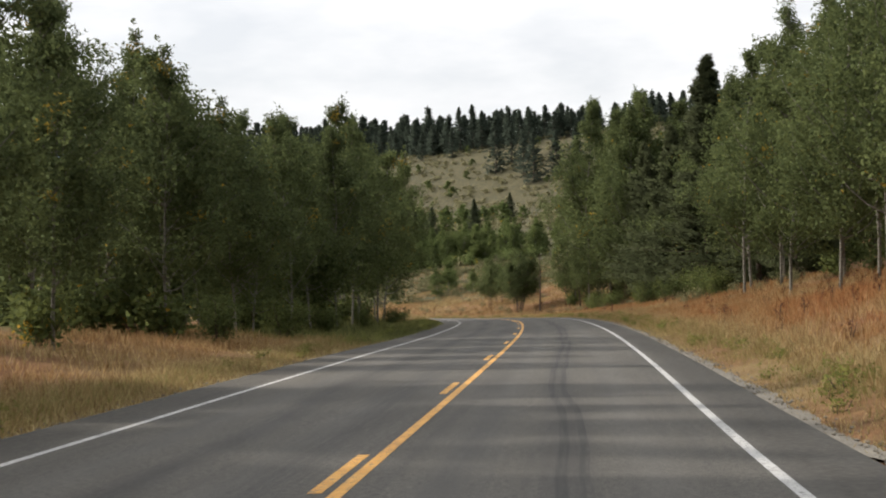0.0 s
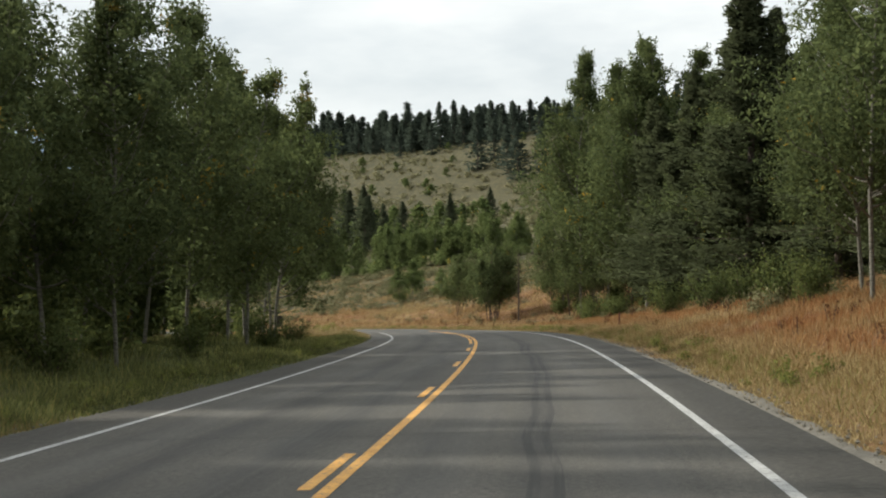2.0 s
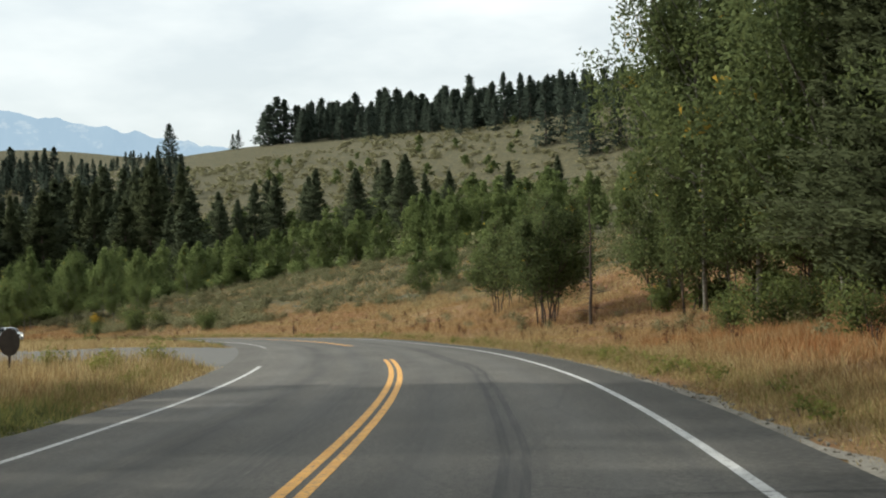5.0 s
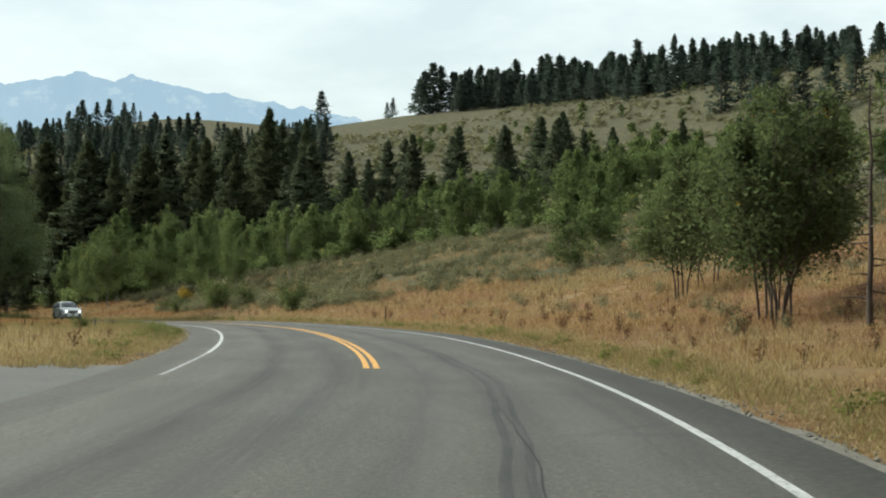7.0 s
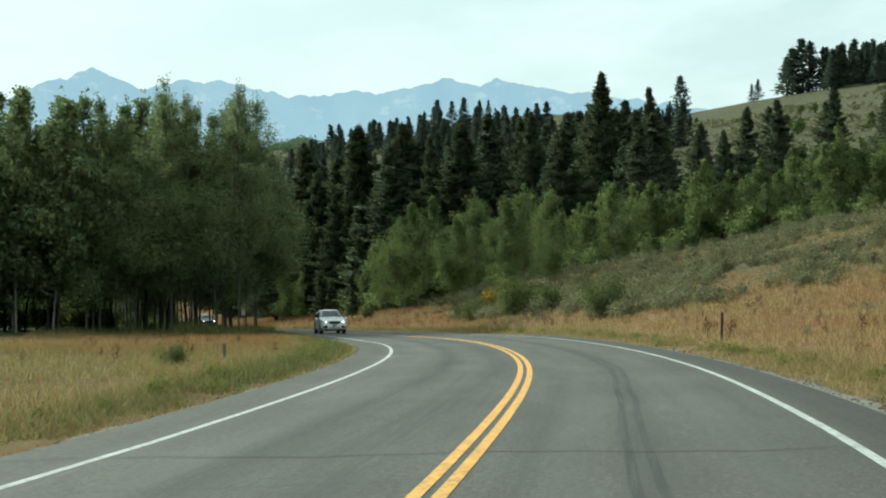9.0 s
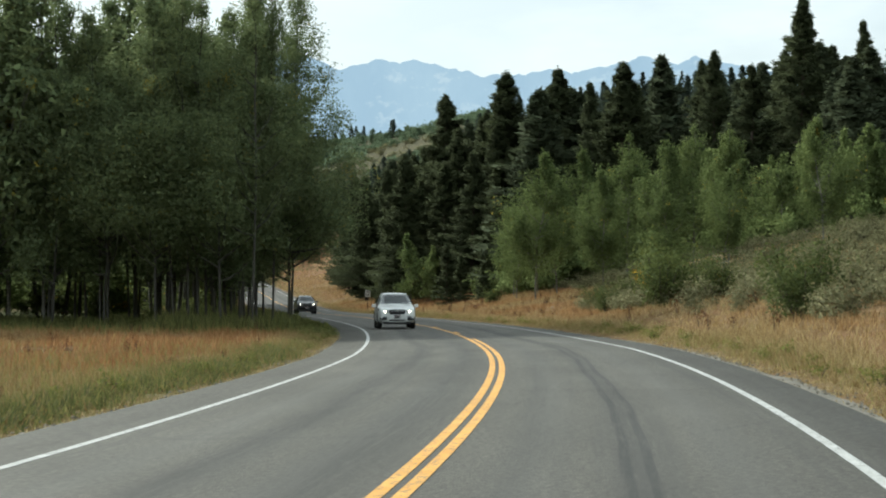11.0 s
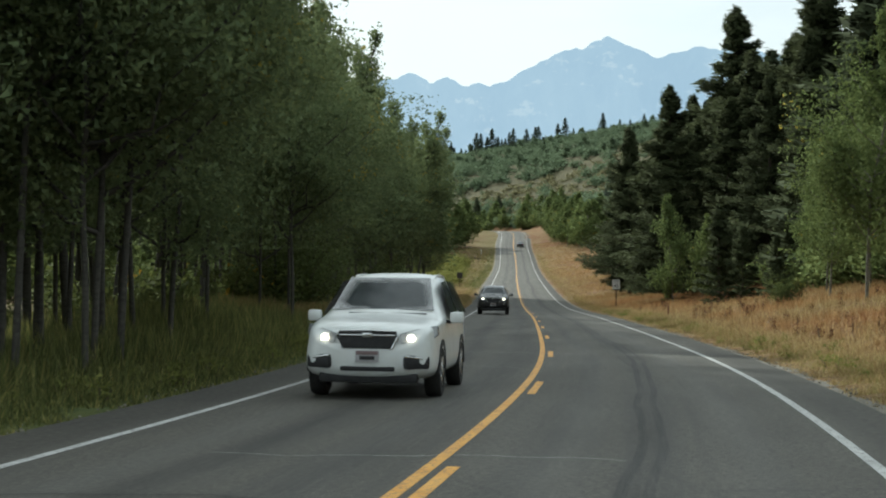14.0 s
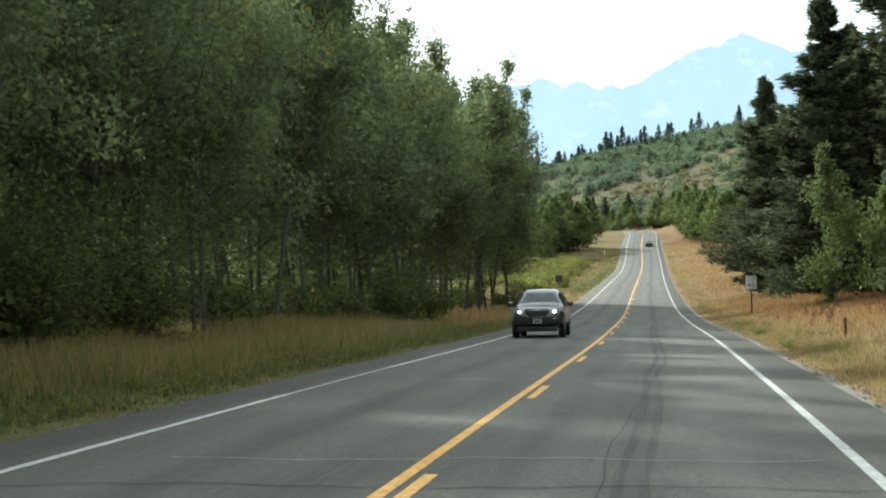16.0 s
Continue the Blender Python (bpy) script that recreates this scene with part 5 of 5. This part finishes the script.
def body_ring(y, low, belt, top, wide, belt_w, top_w):
    """One cross-section of a car: sill, flank, shoulder, glasshouse, roof."""
    half = [(wide * .86, low), (wide, low + .16), (wide, (low + belt) / 2 + .05), (belt_w, belt), (belt_w * .985, belt + .03),
            (top_w + .05, top - .1 if top - belt > .2 else top - .02), (top_w * .86, top - .02), (top_w * .45, top)]
    return [(x, y, z) for x, z in half] + [(-x, y, z) for x, z in half[::-1]]


def pane(corners, lift):
    """A slightly bowed sheet of glass through four corners, with thickness."""
    a, b, c, d = (Vector(p) for p in corners)
    n = -(b - a).cross(d - a).normalized()
    bm = bmesh.new()
    g = [[bm.verts.new((a.lerp(b, u)).lerp(d.lerp(c, u), v) + n * (lift + .03 * (1 - (2 * u - 1) ** 2) * (1 - (2 * v - 1) ** 2))) for u in np.linspace(0, 1, 7)] for v in np.linspace(0, 1, 5)]
    for r0, r1 in zip(g[:-1], g[1:]):
        for i in range(6):
            bm.faces.new((r0[i], r0[i + 1], r1[i + 1], r1[i]))
    bmesh.ops.solidify(bm, geom=bm.faces[:], thickness=.02)
    return bm


def wheel(parent, x, y, r, w):
    bm = bmesh.new()
    prof = [(r * .62, -w / 2), (r * .93, -w / 2), (r, -w * .36), (r, w * .36), (r * .93, w / 2), (r * .62, w / 2)]
    rows = [[bm.verts.new((x + b, y + a * math.cos(t), r + a * math.sin(t))) for a, b in prof] for t in np.linspace(0, 2 * np.pi, 28, endpoint=False)]
    for i in range(28):
        for j in range(5):
            bm.faces.new((rows[i][j], rows[i][j + 1], rows[(i + 1) % 28][j + 1], rows[(i + 1) % 28][j]))
    tyre = part("wheel", bm, RUBBER, parent, "black rubber tyre")
    side = w * .38 * (1 if x > 0 else -1)
    bm = bmesh.new()
    bmesh.ops.create_cone(bm, cap_ends=True, segments=24, radius1=r * .22, radius2=r * .18, depth=.06, matrix=pose(x + side, y, r, 0, 90, 0))
    for k in range(5):
        t = radians(72 * k + 18)
        m = pose(x + side, y, r) @ Matrix.Rotation(t, 4, "X") @ pose(0, 0, r * .38)
        other = box(0, 0, 0, .05, r * .17, r * .58, .012, m)
        tmp = bpy.data.meshes.new("spoke")
        other.to_mesh(tmp)
        other.free()
        bm.from_mesh(tmp)
        bpy.data.meshes.remove(tmp)
    part("rim", bm, CHROME, tyre, "five-spoke alloy rim")


def slab(points, back):
    """A plate with the outline of points, drawn back along -y by its thickness, with softened rim."""
    bm = bmesh.new()
    front = bm.faces.new([bm.verts.new(p) for p in points])
    made = bmesh.ops.extrude_face_region(bm, geom=[front])
    bmesh.ops.translate(bm, vec=(0, -back, 0), verts=[v for v in made["geom"] if isinstance(v, bmesh.types.BMVert)])
    bmesh.ops.recalc_face_normals(bm, faces=bm.faces[:])
    bmesh.ops.bevel(bm, geom=bm.edges[:], offset=.012, segments=2, affect="EDGES", profile=.6)
    return bm


def bar(points, radius, sides=6):
    """A bent rod through points."""
    v, f = tube(points, np.full(len(points), radius), sides)
    bm = bmesh.new()
    vs = [bm.verts.new(p) for p in v]
    for q in f:
        bm.faces.new([vs[i] for i in q])
    return bm


def car(name, stations, paint, wheels, glass, lamps_on=True, z_lamp=.82, half=.78, nose=2.2, tail=-2.25, rails=False, plate_z=.58, grille_h=.22, mirror_z=1.08, mirror_y=.62):
    """A whole vehicle facing +y, its wheels on z = 0."""
    ob = new(name)
    body = part("body", loft([body_ring(*s) for s in stations]), paint, ob)
    body.data.set_sharp_from_angle(angle=radians(180))
    rounding = body.modifiers.new("rounding", "SUBSURF")
    rounding.levels = rounding.render_levels = 2
    for nm, corners in glass:
        part(nm, pane(corners, .04), CAR_GLASS, ob, "dark tinted glass")
    for x, y, r in wheels:
        for side in (-1, 1):
            wheel(ob, side * x, y, r, .22)
            arch = bmesh.new()
            ring = []
            for t in np.linspace(0, np.pi, 13):
                c, s_ = math.cos(t), math.sin(t)
                ring.append([(side * (x + .03 + e), y + (r + g) * c, r + (r + g) * s_) for e, g in ((0, .02), (.085, .02), (.085, .1), (0, .1))])
            rows = [[arch.verts.new(p) for p in q] for q in ring]
            for a, b in zip(rows[:-1], rows[1:]):
                for i in range(4):
                    arch.faces.new((a[i], a[(i + 1) % 4], b[(i + 1) % 4], b[i]))
            bmesh.ops.recalc_face_normals(arch, faces=arch.faces[:])
            part("wheel_arch", arch, TRIM, ob, "black wheel arch trim")
    for side in (-1, 1):
        rim = [(half * .56, nose + .06, z_lamp - .06), (half * .54, nose + .04, z_lamp + .06), (half * .8, nose - .1, z_lamp + .115), (half * 1.12, nose - .42, z_lamp + .17), (half * 1.14, nose - .4, z_lamp + .04), (half * .98, nose - .06, z_lamp - .075)]
        lamp = part("headlight", slab([(side * x, y, z) for x, y, z in rim], .12), LAMP_OFF, ob, "clear swept-back headlight unit")
        bm = bmesh.new()
        bmesh.ops.create_uvsphere(bm, u_segments=14, v_segments=8, radius=.048, matrix=Matrix.LocRotScale((side * half * .74, nose + .03, z_lamp + .005), None, (1.15, .6, .95)))
        part("bulb", bm, LAMP_ON if lamps_on else LAMP_OFF, lamp, "lit headlight bulb")
        part("tail_light", box(side * half * .93, tail + .04, z_lamp + .12, .16, .12, .3, .03), LAMP_RED, ob, "red tail light")
        m = part("mirror", box(side * (half + .24), mirror_y, mirror_z, .2, .1, .16, .05), paint, ob, "door mirror")
        part("mirror_arm", box(side * (half + .1), mirror_y, mirror_z - .06, .14, .05, .05, .02), TRIM, m)
        part("fog_light", box(0, 0, 0, .36, .16, .2, .06, pose(side * half * .82, nose - .035, z_lamp - .31, 0, 0, side * -24)), TRIM, ob, "black fog light housing")
        part("fog_strip", box(0, 0, 0, .26, .03, .03, .01, pose(side * half * .8, nose + .05, z_lamp - .25, 0, side * 8, side * -24)), CHROME, ob, "bright strip on the fog light housing")
        if rails:
            bm = bmesh.new()
            v, f = tube([(side * .56, -.12, 1.55), (side * .575, -.3, 1.63), (side * .58, -.5, 1.66), (side * .58, -1.0, 1.675), (side * .57, -1.55, 1.655), (side * .56, -1.8, 1.56)], [.026, .028, .025, .025, .025, .026], 6)
            vs = [bm.verts.new(p) for p in v]
            for q in f:
                bm.faces.new([vs[i] for i in q])
            part("roof_rail", bm, paint, ob, "raised roof rail")
    g, u, d = half * .52, z_lamp + grille_h * .42, z_lamp - grille_h * .62
    grille = part("grille", slab([(-g * .92, nose + .055, u), (g * .92, nose + .055, u), (g, nose + .05, u - .07), (g * .8, nose + .075, d), (-g * .8, nose + .075, d), (-g, nose + .05, u - .07)], .14), TRIM, ob, "black six-sided grille")
    part("grille_frame", bar([(-g * .8, nose + .075, d), (-g, nose + .06, u - .07), (-g * .92, nose + .06, u), (0, nose + .075, u + .012), (g * .92, nose + .06, u), (g, nose + .06, u - .07), (g * .8, nose + .075, d)], .014), CHROME, grille, "bright frame round the grille")
    part("grille_bar", box(0, nose + .068, u - .055, g * 1.85, .02, .026, .01), CHROME, grille, "bright bar across the grille")
    part("emblem", box(0, nose + .085, u - .055, .13, .02, .065, .028), CHROME, ob, "plain oval emblem")
    part("lower_intake", box(0, nose - .02, z_lamp - .4, half * .95, .14, .08, .03), TRIM, ob, "black lower air intake")
    part("skid_plate", box(0, nose - .13, .31, half * 1.7, .22, .17, .05), TRIM, ob, "black lower bumper edge")
    plate = part("number_plate", box(0, nose + .07, plate_z, .31, .02, .155, .008), PLATE, ob, "front number plate with blank bars")
    part("plate_band", box(0, nose + .082, plate_z + .045, .3, .008, .05, .003), PLATE_RED, plate)
    part("plate_bar", box(0, nose + .083, plate_z - .02, .2, .006, .05, .002), TRIM, plate)
    for side in (-1, 1):
        part("wiper", box(side * .3 - .08, .98 if rails else .9, 1.13, .5, .03, .02, .008), TRIM, ob)
    return ob


def park(ob, s, lat, label, category, back=True):
    x, y, z = (float(v) for v in on_road(s, lat, .008))
    h = float(np.interp(s, RS, RH))
    up = math.atan(float(np.interp(s, KNOT, GRADE)))
    ob.matrix_world = Matrix.Translation((x, y, z)) @ Matrix.Rotation(h, 4, "Z") @ Matrix.Rotation(up, 4, "X") @ (Matrix.Rotation(math.pi, 4, "Z") if back else Matrix())
    return tagged(ob, label, category)


SUV = [(2.26, .42, .62, .66, .66, .62, .5), (2.2, .3, .8, .9, .8, .76, .68), (2.05, .24, .88, .98, .87, .82, .72), (1.7, .22, .95, 1.04, .9, .86, .74), (1.25, .22, .99, 1.09, .9, .88, .74),
       (.92, .22, 1.02, 1.12, .9, .88, .74), (.1, .22, 1.04, 1.62, .9, .87, .6), (-.25, .22, 1.05, 1.7, .9, .87, .62), (-.9, .22, 1.06, 1.72, .9, .87, .63), (-1.7, .22, 1.07, 1.69, .9, .86, .61),
       (-2.05, .24, 1.06, 1.62, .88, .84, .58), (-2.22, .3, 1.04, 1.3, .85, .8, .6), (-2.3, .42, .95, 1.0, .8, .74, .6)]
suv = car("suv", SUV, CAR_WHITE, ((.79, 1.3, .345), (.79, -1.34, .345)), [
    ("windshield", ((-.72, .86, 1.14), (.72, .86, 1.14), (.58, .14, 1.6), (-.58, .14, 1.6))),
    ("side_window", ((.885, .5, 1.09), (.885, -.55, 1.1), (.68, -.55, 1.58), (.68, .05, 1.56))), ("side_window", ((.885, -.62, 1.1), (.885, -1.75, 1.11), (.68, -1.6, 1.56), (.68, -.62, 1.58))),
    ("side_window", ((-.885, -.55, 1.1), (-.885, .5, 1.09), (-.68, .05, 1.56), (-.68, -.55, 1.58))), ("side_window", ((-.885, -1.75, 1.11), (-.885, -.62, 1.1), (-.68, -.62, 1.58), (-.68, -1.6, 1.56))),
    ("rear_window", ((.66, -2.25, 1.15), (-.66, -2.25, 1.15), (-.55, -2.08, 1.56), (.55, -2.08, 1.56)))], rails=True)
park(suv, 255.0, -1.98, "white compact SUV with roof rails and lit headlights", "car")
TRUCK = [(2.6, .5, .72, .76, .72, .68, .56), (2.52, .4, .86, .96, .86, .8, .7), (2.3, .36, .94, 1.04, .9, .85, .74), (1.7, .34, 1.0, 1.1, .92, .88, .76), (1.2, .34, 1.04, 1.13, .92, .88, .74), (.55, .34, 1.08, 1.6, .92, .87, .58),
         (.2, .34, 1.09, 1.7, .92, .87, .61), (-.6, .34, 1.09, 1.71, .92, .87, .61), (-.95, .34, 1.09, 1.62, .92, .87, .6), (-1.05, .34, 1.08, 1.16, .92, .88, .86), (-2.4, .36, 1.08, 1.16, .92, .88, .86), (-2.62, .42, 1.06, 1.13, .9, .87, .85)]
truck = car("pickup_truck", TRUCK, CAR_DARK, ((.8, 1.65, .37), (.8, -1.6, .37)), [
    ("windshield", ((-.72, 1.14, 1.15), (.72, 1.14, 1.15), (.56, .58, 1.57), (-.56, .58, 1.57))),
    ("side_window", ((.89, .85, 1.12), (.89, -.8, 1.12), (.66, -.8, 1.58), (.66, .45, 1.56))), ("side_window", ((-.89, -.8, 1.12), (-.89, .85, 1.12), (-.66, .45, 1.56), (-.66, -.8, 1.58))),
    ("rear_window", ((.6, -1.04, 1.2), (-.6, -1.04, 1.2), (-.55, -.97, 1.56), (.55, -.97, 1.56)))], z_lamp=.9, half=.82, nose=2.52, tail=-2.58, grille_h=.26, plate_z=.58, mirror_y=.95, mirror_z=1.16)
park(truck, 325.6, -2.3, "dark pickup truck with lit headlights in the oncoming lane", "truck")
SEDAN = [(2.3, .4, .58, .62, .66, .6, .5), (2.2, .28, .7, .78, .8, .76, .66), (1.7, .22, .82, .9, .88, .84, .72), (.95, .2, .9, .98, .89, .86, .72), (.2, .2, .92, 1.36, .89, .85, .56), (-.4, .2, .93, 1.44, .89, .85, .58),
         (-1.1, .2, .94, 1.36, .89, .85, .55), (-1.75, .22, .95, 1.02, .88, .84, .68), (-2.2, .28, .92, 1.0, .84, .8, .66), (-2.32, .4, .8, .86, .76, .7, .56)]
sedan = car("sedan", SEDAN, CAR_BLACK, ((.78, 1.35, .32), (.78, -1.35, .32)), [
    ("windshield", ((-.7, .88, 1.0), (.7, .88, 1.0), (.54, .26, 1.33), (-.54, .26, 1.33))), ("rear_window", ((.66, -1.7, 1.04), (-.66, -1.7, 1.04), (-.52, -1.16, 1.33), (.52, -1.16, 1.33)))], lamps_on=False, z_lamp=.66, nose=2.16, tail=-2.28, plate_z=.5, mirror_z=.98)
park(sedan, 652, 1.75, "small dark car far along the road", "car", back=False)


# ---------- signs, posts, mailboxes ----------
SIGN_WHITE = mottled("white_sign_sheeting", (.55, .55, .53), (.66, .66, .64), 3, .5, .05)
SIGN_BACK = mottled("dark_sign_back", (.03, .026, .022), (.065, .055, .045), 6, .7, .2)
SIGN_INK = mottled("black_sign_ink", (.012, .012, .012), (.022, .022, .022), 6, .6, 0.0)
POST_WOOD = mottled("dark_weathered_post", (.03, .02, .014), (.085, .055, .035), 14, .9, .6, stretch=(1, 1, .2))
POST_RUST = mottled("rust_brown_post", (.09, .04, .022), (.17, .08, .045), 12, .85, .4)
POST_GREEN = mottled("green_steel_post", (.05, .065, .05), (.1, .12, .09), 9, .7, .3)
METAL_BOX = mottled("mailbox_metal", (.03, .03, .03), (.09, .085, .08), 5, .5, .2)
ROCK = mottled("pale_rock", (.2, .185, .16), (.36, .335, .3), 7, .9, .7)


def stand(ob, s, lat, turn=0.0, sink=.05, lean=0.0):
    """Puts a thing on the ground beside the road, facing back along it."""
    x, y, _ = (float(v) for v in on_road(s, lat))
    h = float(np.interp(s, RS, RH))
    ob.matrix_world = Matrix.Translation((x, y, float(land(x, y)[0]) - sink)) @ Matrix.Rotation(h + radians(turn), 4, "Z") @ Matrix.Rotation(radians(lean), 4, "Y")
    return ob


def words(text, size, z, parent, y):
    cu = bpy.data.curves.new("lettering", "FONT")
    cu.body, cu.size, cu.align_x, cu.align_y, cu.extrude = text, size, "CENTER", "CENTER", .002
    tmp = bpy.data.objects.new("lettering", cu)
    me = bpy.data.meshes.new_from_object(tmp)
    bpy.data.objects.remove(tmp)
    me.materials.clear()
    me.materials.append(SIGN_INK)
    ob = new("lettering", me)
    ob.parent = parent
    ob.matrix_local = pose(0, y, z, 90, 0, 0)
    return tagged(ob, "black lettering")


def speed_sign():
    ob = new("speed_limit_sign")
    part("post", box(0, .03, 1.1, .09, .09, 2.3, .01), POST_WOOD, ob, "dark wooden post")
    board = part("board", box(0, -.03, 1.92, .61, .012, .76, .006), SIGN_WHITE, ob, "white reflective board")
    for x, z, w, d in ((0, 2.28, .57, .012), (0, 1.56, .57, .012), (-.285, 1.92, .012, .72), (.285, 1.92, .012, .72)):
        part("border", box(x, -.038, z, w, .004, d, 0), SIGN_INK, board)
    words("SPEED", .17, 2.19, board, -.04)
    words("LIMIT", .17, 2.04, board, -.04)
    words("45", .42, 1.77, board, -.04)
    return tagged(ob, "white speed limit sign reading SPEED LIMIT 45 on a post", "sign")


stand(speed_sign(), 357, 7.1, -6)


def low_marker():
    ob = new("marker_board")
    part("post", box(0, .02, .45, .07, .05, 1.1, .01), POST_WOOD, ob)
    bm = bmesh.new()
    bmesh.ops.create_cone(bm, cap_ends=True, segments=10, radius1=.34, radius2=.34, depth=.03, matrix=pose(0, -.02, .98, 90, 0, 18))
    bmesh.ops.scale(bm, vec=(.85, 1, 1.1), verts=bm.verts[:], space=Matrix.Translation((0, 0, -.98)))
    part("board", bm, SIGN_BACK, ob, "dark rounded board")
    return tagged(ob, "low dark rounded board on a short post", "sign")


stand(low_marker(), 114.6, -10.1, 12)


def sign_from_behind():
    ob = new("road_sign")
    part("post", box(0, .03, 1.0, .08, .08, 2.1, .01), POST_WOOD, ob)
    part("board", box(0, -.02, 1.75, .7, .015, .7, .01), SIGN_BACK, ob, "dark unpainted back of the board")
    return tagged(ob, "road sign seen from its dark back", "sign")


stand(sign_from_behind(), 428, -7.4, 4)


def marker_post(height, mat, label):
    ob = new("marker_post")
    part("post", box(0, 0, height / 2, .085, .05, height + .1, .012), mat, ob)
    part("reflector", box(0, -.03, height - .1, .06, .012, .09, .006), POST_RUST, ob, "small faded reflector")
    return tagged(ob, label, "post", "marker posts")


for s, lat, h, mat, label in ((194, 7.1, .85, POST_WOOD, "dark brown marker post in dry grass"), (191, -8.6, .5, POST_GREEN, "green steel post beside a low shrub"),
                              (310, 6.5, .62, POST_RUST, "rusty marker post in red grass"), (88, 7.2, .6, POST_RUST, "rusty marker post on the cut bank"), (196.5, -9.2, .5, POST_WOOD, "short dark stake in the field")):
    stand(marker_post(h, mat, label), s, lat, rng.uniform(-15, 15), 0, rng.uniform(-3, 3))


def mailbox_row():
    ob = new("mailbox_stand")
    part("rail", box(0, 0, .95, 3.2, .1, .1, .01), POST_WOOD, ob, "wooden rail")
    for x in (-1.3, 0, 1.3):
        part("post", box(x, 0, .45, .1, .1, 1.0, .01), POST_WOOD, ob)
    for x in (-1.35, -.75, -.2, .5, 1.2):
        bm = bmesh.new()
        prof = [(-.11, 0), (-.11, .14)] + [(.11 * math.cos(t), .14 + .11 * math.sin(t)) for t in np.linspace(math.pi * .85, math.pi * .15, 6)] + [(.11, .14), (.11, 0)]
        rings = [[(x + a, y, 1.0 + b) for a, b in prof] for y in (-.27, .27)]
        bm.free()
        b = part("mailbox", loft(rings), METAL_BOX, ob, "dark arched metal mailbox")
        part("flag", box(x + .13, -.1, 1.16, .01, .14, .05, .003), POST_RUST, b)
    return tagged(ob, "row of dark mailboxes on a wooden rail", "mailboxes")


stand(mailbox_row(), 586, -9.8, 0)
white_post = new("white_post")
part("post", box(0, 0, .55, .14, .14, 1.3, .02), SIGN_WHITE, white_post)
part("cap", box(0, 0, 1.22, .18, .18, .06, .015), SIGN_WHITE, white_post)
stand(tagged(white_post, "white painted post beside the far drive", "post"), 622, -8.4)


def snag():
    """A dead conifer: bare trunk and broken branches."""
    r = np.random.default_rng(5)
    ob = new("dead_tree")
    t = np.linspace(0, 1, 8)
    path = np.column_stack([np.cumsum(r.normal(size=(8, 2)) * .05, 0), t * 6.5])
    v, f = tube(path, .085 * (1 - .9 * t) + .01, 7)
    trunk = new("trunk", mesh_of("dead_trunk", v, f, BARK_PINE))
    trunk.parent = ob
    for k in range(26):
        u = .12 + .86 * k / 26
        p = np.array([np.interp(u, t, path[:, i]) for i in range(3)])
        a, n = r.uniform(0, 6.3), r.uniform(.35, 1.2) * (1.1 - u * .7)
        w = np.linspace(0, 1, 4)[:, None]
        q = p + np.array([math.cos(a), math.sin(a), r.uniform(-.35, .3)]) * n * w + r.normal(size=(4, 3)) * .04 * w
        v, f = tube(q, .022 * (1 - .8 * w[:, 0]) + .004, 4)
        b = new("branch", mesh_of("dead_branch", v, f, BARK_PINE))
        b.parent = trunk
    return tagged(ob, "dead bare conifer with short broken branches", "tree")


stand(snag(), 148.8, 13.6)


def rocks():
    for k in range(26):
        s, lat = rng.uniform(230, 345), 6.8 + 7 * rng.uniform()
        bm = bmesh.new()
        bmesh.ops.create_icosphere(bm, subdivisions=2, radius=rng.uniform(.05, .12))
        for v in bm.verts:
            v.co *= 1 + .3 * noise.noise(v.co * 9 + Vector((k * 3.1, 0, 0)))
            v.co.z *= .65
        me = bpy.data.meshes.new("rock")
        bm.to_mesh(me)
        bm.free()
        me.materials.append(ROCK)
        stand(tagged(new("rock", me), "small pale rock lying in dry grass", "rock", "rocks on the bank"), s, lat, rng.uniform(0, 360), -.02)


rocks()


# yellow-green corner between the road and the drive
grass("corner_grass", 1500, 101, 120, -4.75, -13, .62, .013, .08, "tall yellow-green grass at the corner of the side road", .5)
for s, lat, size in ((117.6, -6.6, .42), (115.2, -7.6, .36), (111.5, -7.2, .34), (117.0, -9.4, .4)):
    plant("willow_bush", WILLOW_BUSH[1], s, lat, size, "small yellow-green bush at the corner of the side road", "willow bushes", part_names=("stemwood", "crown"))
